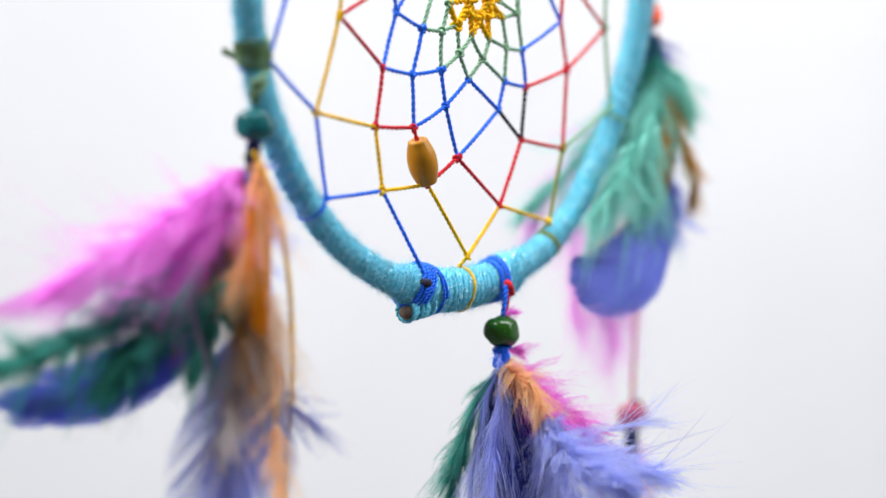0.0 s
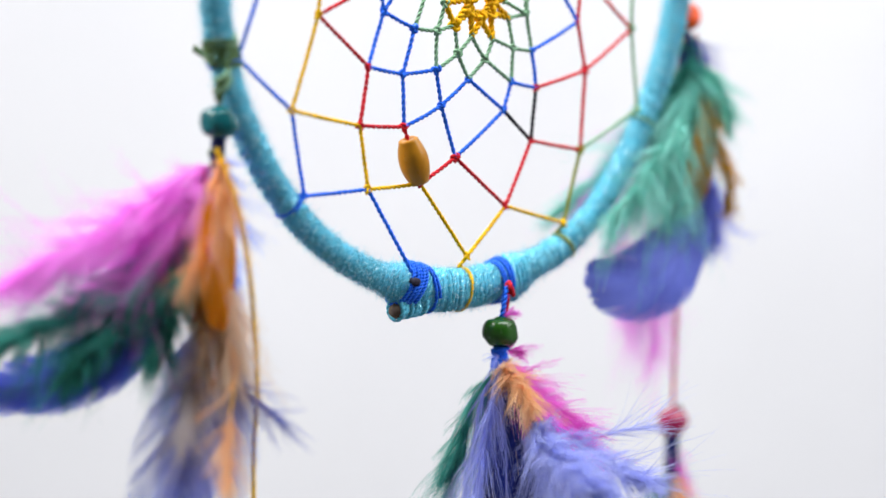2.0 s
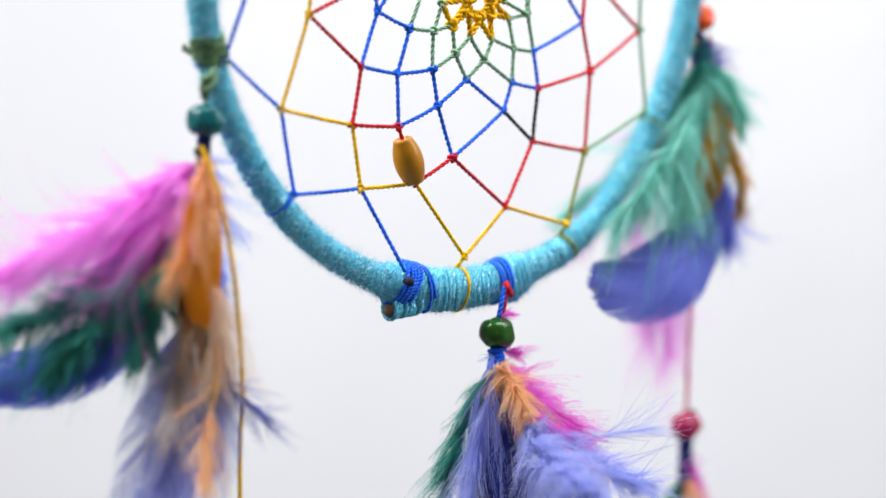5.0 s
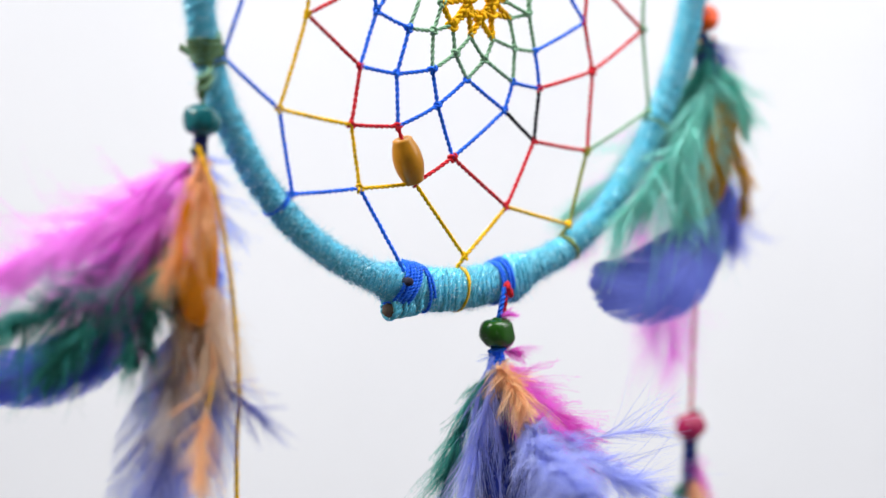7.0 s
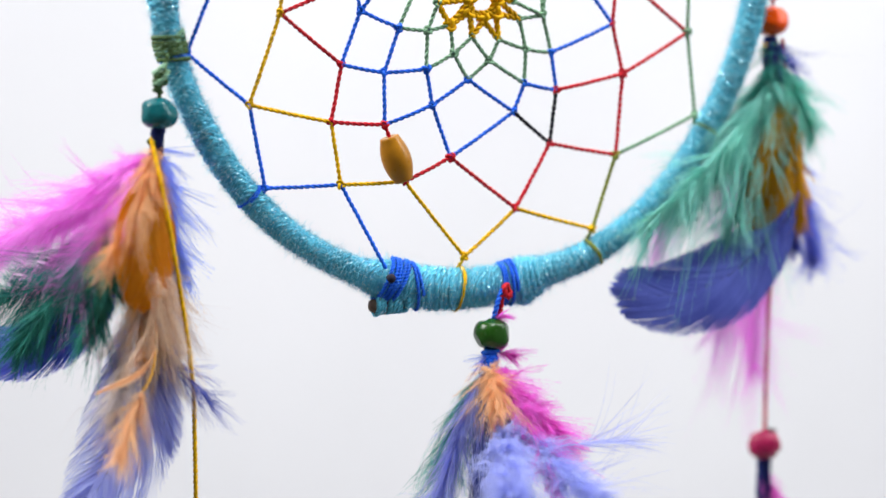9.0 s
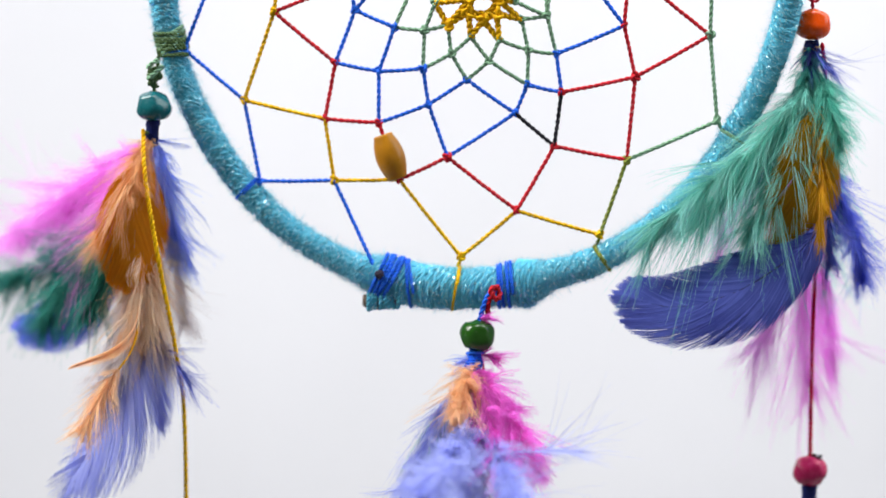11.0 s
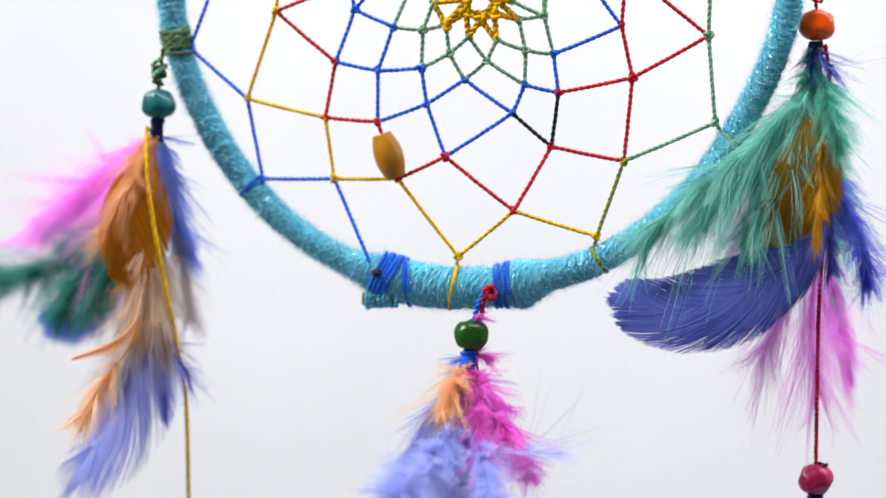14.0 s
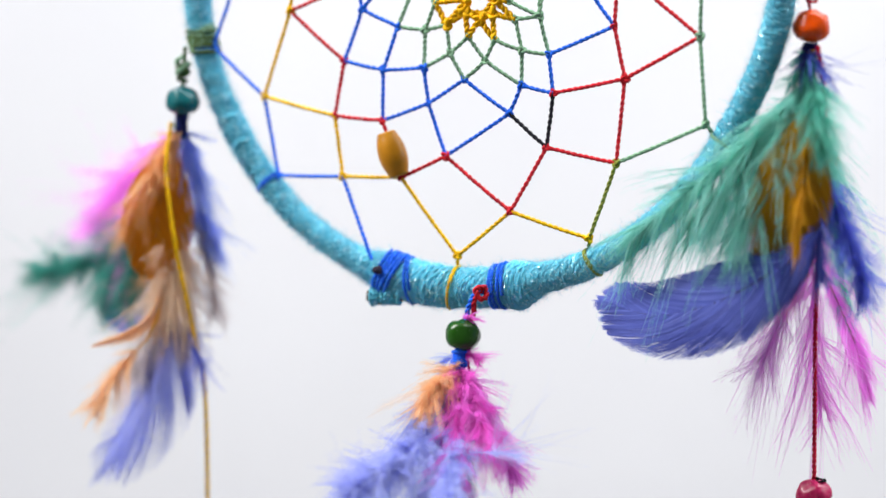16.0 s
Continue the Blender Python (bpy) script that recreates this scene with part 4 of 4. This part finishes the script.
    feather(p, a, [(77, 2, -9), (71, 0, -19), (62, -1, -30), (53, -1, -40)], "teal", half=8.5, count=620, angle=40, droop=0.6, width=0.18, spread=1.0, label="pale teal down feather")
    feather(p, a, [(77, 4, -9), (73, 6, -16), (69, 8, -24), (65, 11, -32)], "jade", half=6, count=700, angle=40, droop=0.2, spread=0.9, label="dark jade down feather")
    feather(p, a, [(78, 0, -14), (77.2, -4, -27), (75.2, -3.5, -39), (73, 1, -52)], "mustard", "vane", ragged=0.5, half=9, count=900, angle=26, width=0.42, hint=(0.35, -0.93, 0.1), droop=0.0, label="mustard brown feather blade")
    feather(p, a, [(78, 1, -14), (79, -4, -25), (79, -8, -35), (78.5, -9, -43)], "mustard", half=3.4, count=600, angle=30, droop=0.2, width=0.2, spread=0.8, label="mustard yellow down feather")
    feather(p, a, [(74, 4, -44), (69, 4, -50), (62, 4, -54)], "peach", half=5, count=676, angle=40, droop=0.1, label="peach down feather")
    feather(p, a, [(81.5, -1, -40), (74, -3, -48), (60.5, -6, -56.5), (47, -6, -60), (35.5, -5, -58)], "cobalt", "vane", ragged=0.4, half=10.2, skew=0.9, count=1500, angle=23, width=0.46, quill_r=0.3, hint=(-0.1, -0.95, 0.25), droop=0.0, quill=MAT_QUILL, label="cobalt blue curved feather blade")
    feather(p, a, [(80, 3, -26), (84.5, 4, -36), (88, 5, -46), (90, 6, -54)], "royal", half=6, count=1066, angle=40, droop=0.2, spread=0.9, wisps=18, label="bright blue down feather")
    feather(p, a, [(80, 2, -32), (81, 0, -42), (82, 0, -50)], "cobalt", half=4, count=546, angle=32, label="cobalt blue down feather")
    feather(p, a, [(77, 5, -16), (74, 20, -34), (79, 28, -58), (85, 31, -78)], "pink", half=9, count=420, angle=30, droop=0.3, width=0.2, fuzz=9, spread=0.7, label="magenta down feather")
    feather(p, a, [(79, 4, -40), (78, 10, -54), (77.5, 14, -68), (79, 16, -82)], "pink", half=9, count=380, angle=30, droop=0.3, width=0.2, fuzz=9, spread=0.8, label="magenta down feather")
    feather(p, a, [(79, 4, -42), (73, 8, -56), (67, 10, -72)], "mauve", half=9, count=420, angle=30, droop=0.3, spread=0.8, label="pink down feather")
    feather(p, a, [(81, 10, -52), (84.5, 24, -68), (87, 31, -82)], "pink", "vane", half=3, count=260, angle=18, width=0.26, droop=0.0, label="magenta feather blade")
    feather(p, a, [(77, 5, -16), (67, 19, -34), (60, 25, -44), (58, 27, -54)], "mauve", half=6, count=676, angle=34, droop=0.3, spread=0.8, label="pale mauve down feather")


def build_low():
    a, p = LOW_AT, low
    wrap_on_hoop(-83.6, 3.3, "blue", 0.45, 0.95, parent=p, at=a, name="hoop_wrap", lean=0.3)
    cord(p, a, [(7.2, -4.6, -57.5), (5.2, -6.6, -57.0), (3.6, -7.4, -60), (2.6, -7.4, -64)], "blue", 0.68, "hanging_thread")
    cord(p, a, [(6.8, -5.4, -56.0), (5.2, -7.6, -56.2), (6.0, -7.6, -58.4), (7.2, -6.2, -58.0), (6.4, -5.6, -56.2), (4.8, -7.2, -58.6), (4.4, -7.0, -62), (3.2, -7.3, -65)], "red", 0.68, "hanging_knot")
    bead(p, a, (2.3, -7.5, -66.8), 4.2, 3.55, "leaf", "glossy leaf green wooden bead", (0.12, 0.02, 1), 8)
    binding(p, a, (1.9, -7.8, -70.2), (1.2, -8.4, -74.5), 1.6, "blue", 0.4)
    cord(p, a, [(3.0, -7.2, -70), (3.8, -7.6, -76), (4.2, -8, -82)], "crimson", 0.35, "cord_end")
    r = (1.2, -8.4, -74)
    feather(p, a, [(2.6, -7.6, -63.5), (3.4, -7.8, -63.0), (4.6, -8.6, -62.4)], "magenta", half=2.6, count=172, angle=55, fuzz=3, label="small pink tuft")
    feather(p, a, [(1.5, -8.4, -71), (-0.6, -9.4, -72.6), (-2.6, -10.2, -74)], "azure", half=3, count=90, angle=45, fuzz=4, spread=1.2, label="small blue tuft")
    feather(p, a, [(2.0, -8, -70.5), (4.2, -8.8, -71.0), (6.8, -9.6, -71.6)], "magenta", half=3, count=296, angle=50, fuzz=4, label="small pink tuft")
    feather(p, a, [r, (0.5, -12.5, -75.5), (-0.5, -17.5, -78), (-1.5, -21.5, -81.5)], "peach", half=6.8, count=800, angle=60, droop=0.35, spread=1.0, label="peach down feather")
    feather(p, a, [r, (5.5, -12, -78.5), (10, -17, -84), (14, -22, -89)], "magenta", half=8.5, count=1000, angle=52, droop=0.2, spread=1.0, label="magenta down feather")
    feather(p, a, [r, (4, -14, -80), (6.5, -23, -88), (9, -31, -98)], "magenta", half=7.5, count=900, angle=54, droop=0.25, spread=1.0, label="magenta down feather")
    feather(p, a, [r, (6, -8, -81), (11, -9, -90), (16, -10, -97)], "pink", half=6.5, count=1040, angle=48, droop=0.2, spread=0.9, label="pink down feather")
    feather(p, a, [(0, -20, -85.5), (-2, -28, -90), (-5, -38, -93.5), (-7, -48, -95.5)], "lavender", half=9.5, count=2300, width=0.09, fuzz=24, angle=52, droop=0.2, spread=1.0, wisps=16, label="lavender down feather with long wisps")
    feather(p, a, [(4, -18, -85), (7, -26, -91), (10, -35, -95), (13, -44, -97)], "lavender", half=7.5, count=1300, width=0.09, fuzz=24, angle=50, droop=0.15, spread=1.0, wisps=48, label="lavender down feather with long wisps")
    feather(p, a, [(8, -22, -91), (16, -28, -89), (25, -33, -88)], "lavender", half=7, count=70, angle=34, spread=1.0, wisps=34, fuzz=6, label="thin lavender wisps")
    feather(p, a, [(2, -17, -87), (2, -22, -96), (1, -28, -106), (0, -33, -115)], "lavender", half=10, count=1700, width=0.09, fuzz=24, angle=50, droop=0.25, spread=1.0, label="lavender down feather")
    feather(p, a, [r, (-4.5, -12, -82), (-10, -15, -93), (-15, -18, -104)], "periwinkle", half=5.5, count=560, angle=32, droop=0.35, width=0.18, spread=0.8, label="pale blue down feather")
    feather(p, a, [r, (-3, -7.5, -81), (-6, -6.5, -95), (-8, -5, -110)], "periwinkle", half=4.5, count=300, angle=26, droop=0.35, width=0.2, fuzz=7, label="blue down feather")
    feather(p, a, [r, (-2.5, -5, -82), (-6, -2, -95), (-9, 0, -110)], "jade", half=6, count=988, angle=30, droop=0.35, width=0.18, label="dark jade down feather")
    feather(p, a, [r, (-1, -11.5, -81), (-2, -14, -93), (-2.5, -15, -108)], "periwinkle", half=4.0, count=110, angle=26, droop=0.35, width=0.2, fuzz=7, label="blue down feather")
    feather(p, a, [r, (0.2, -13.5, -86), (-1, -17.5, -101), (-2, -20.5, -118)], "navy", "vane", half=6.5, count=620, angle=22, width=0.4, hint=(-0.8, -0.6, 0), droop=0.0, label="navy feather blade")
    feather(p, a, [r, (1.0, -6.5, -88), (1.5, -6, -104), (2.5, -5, -118)], "navy", "vane", half=5, count=570, angle=20, width=0.26, hint=(-0.6, -0.8, 0), droop=0.0, label="dark navy feather blade")


build_left()
build_right()
build_low()


def motions():
    walk(dreamcatcher, [(r[0], hung_pose(r)) for r in TURN])
    for ob, at in ((left, LEFT_AT), (right, RIGHT_AT), (low, LOW_AT)):
        shift = Matrix.Translation([c / 1000 for c in at])
        walk(ob, [(r[0], hung_pose(r) @ shift) for r in TURN])


motions()
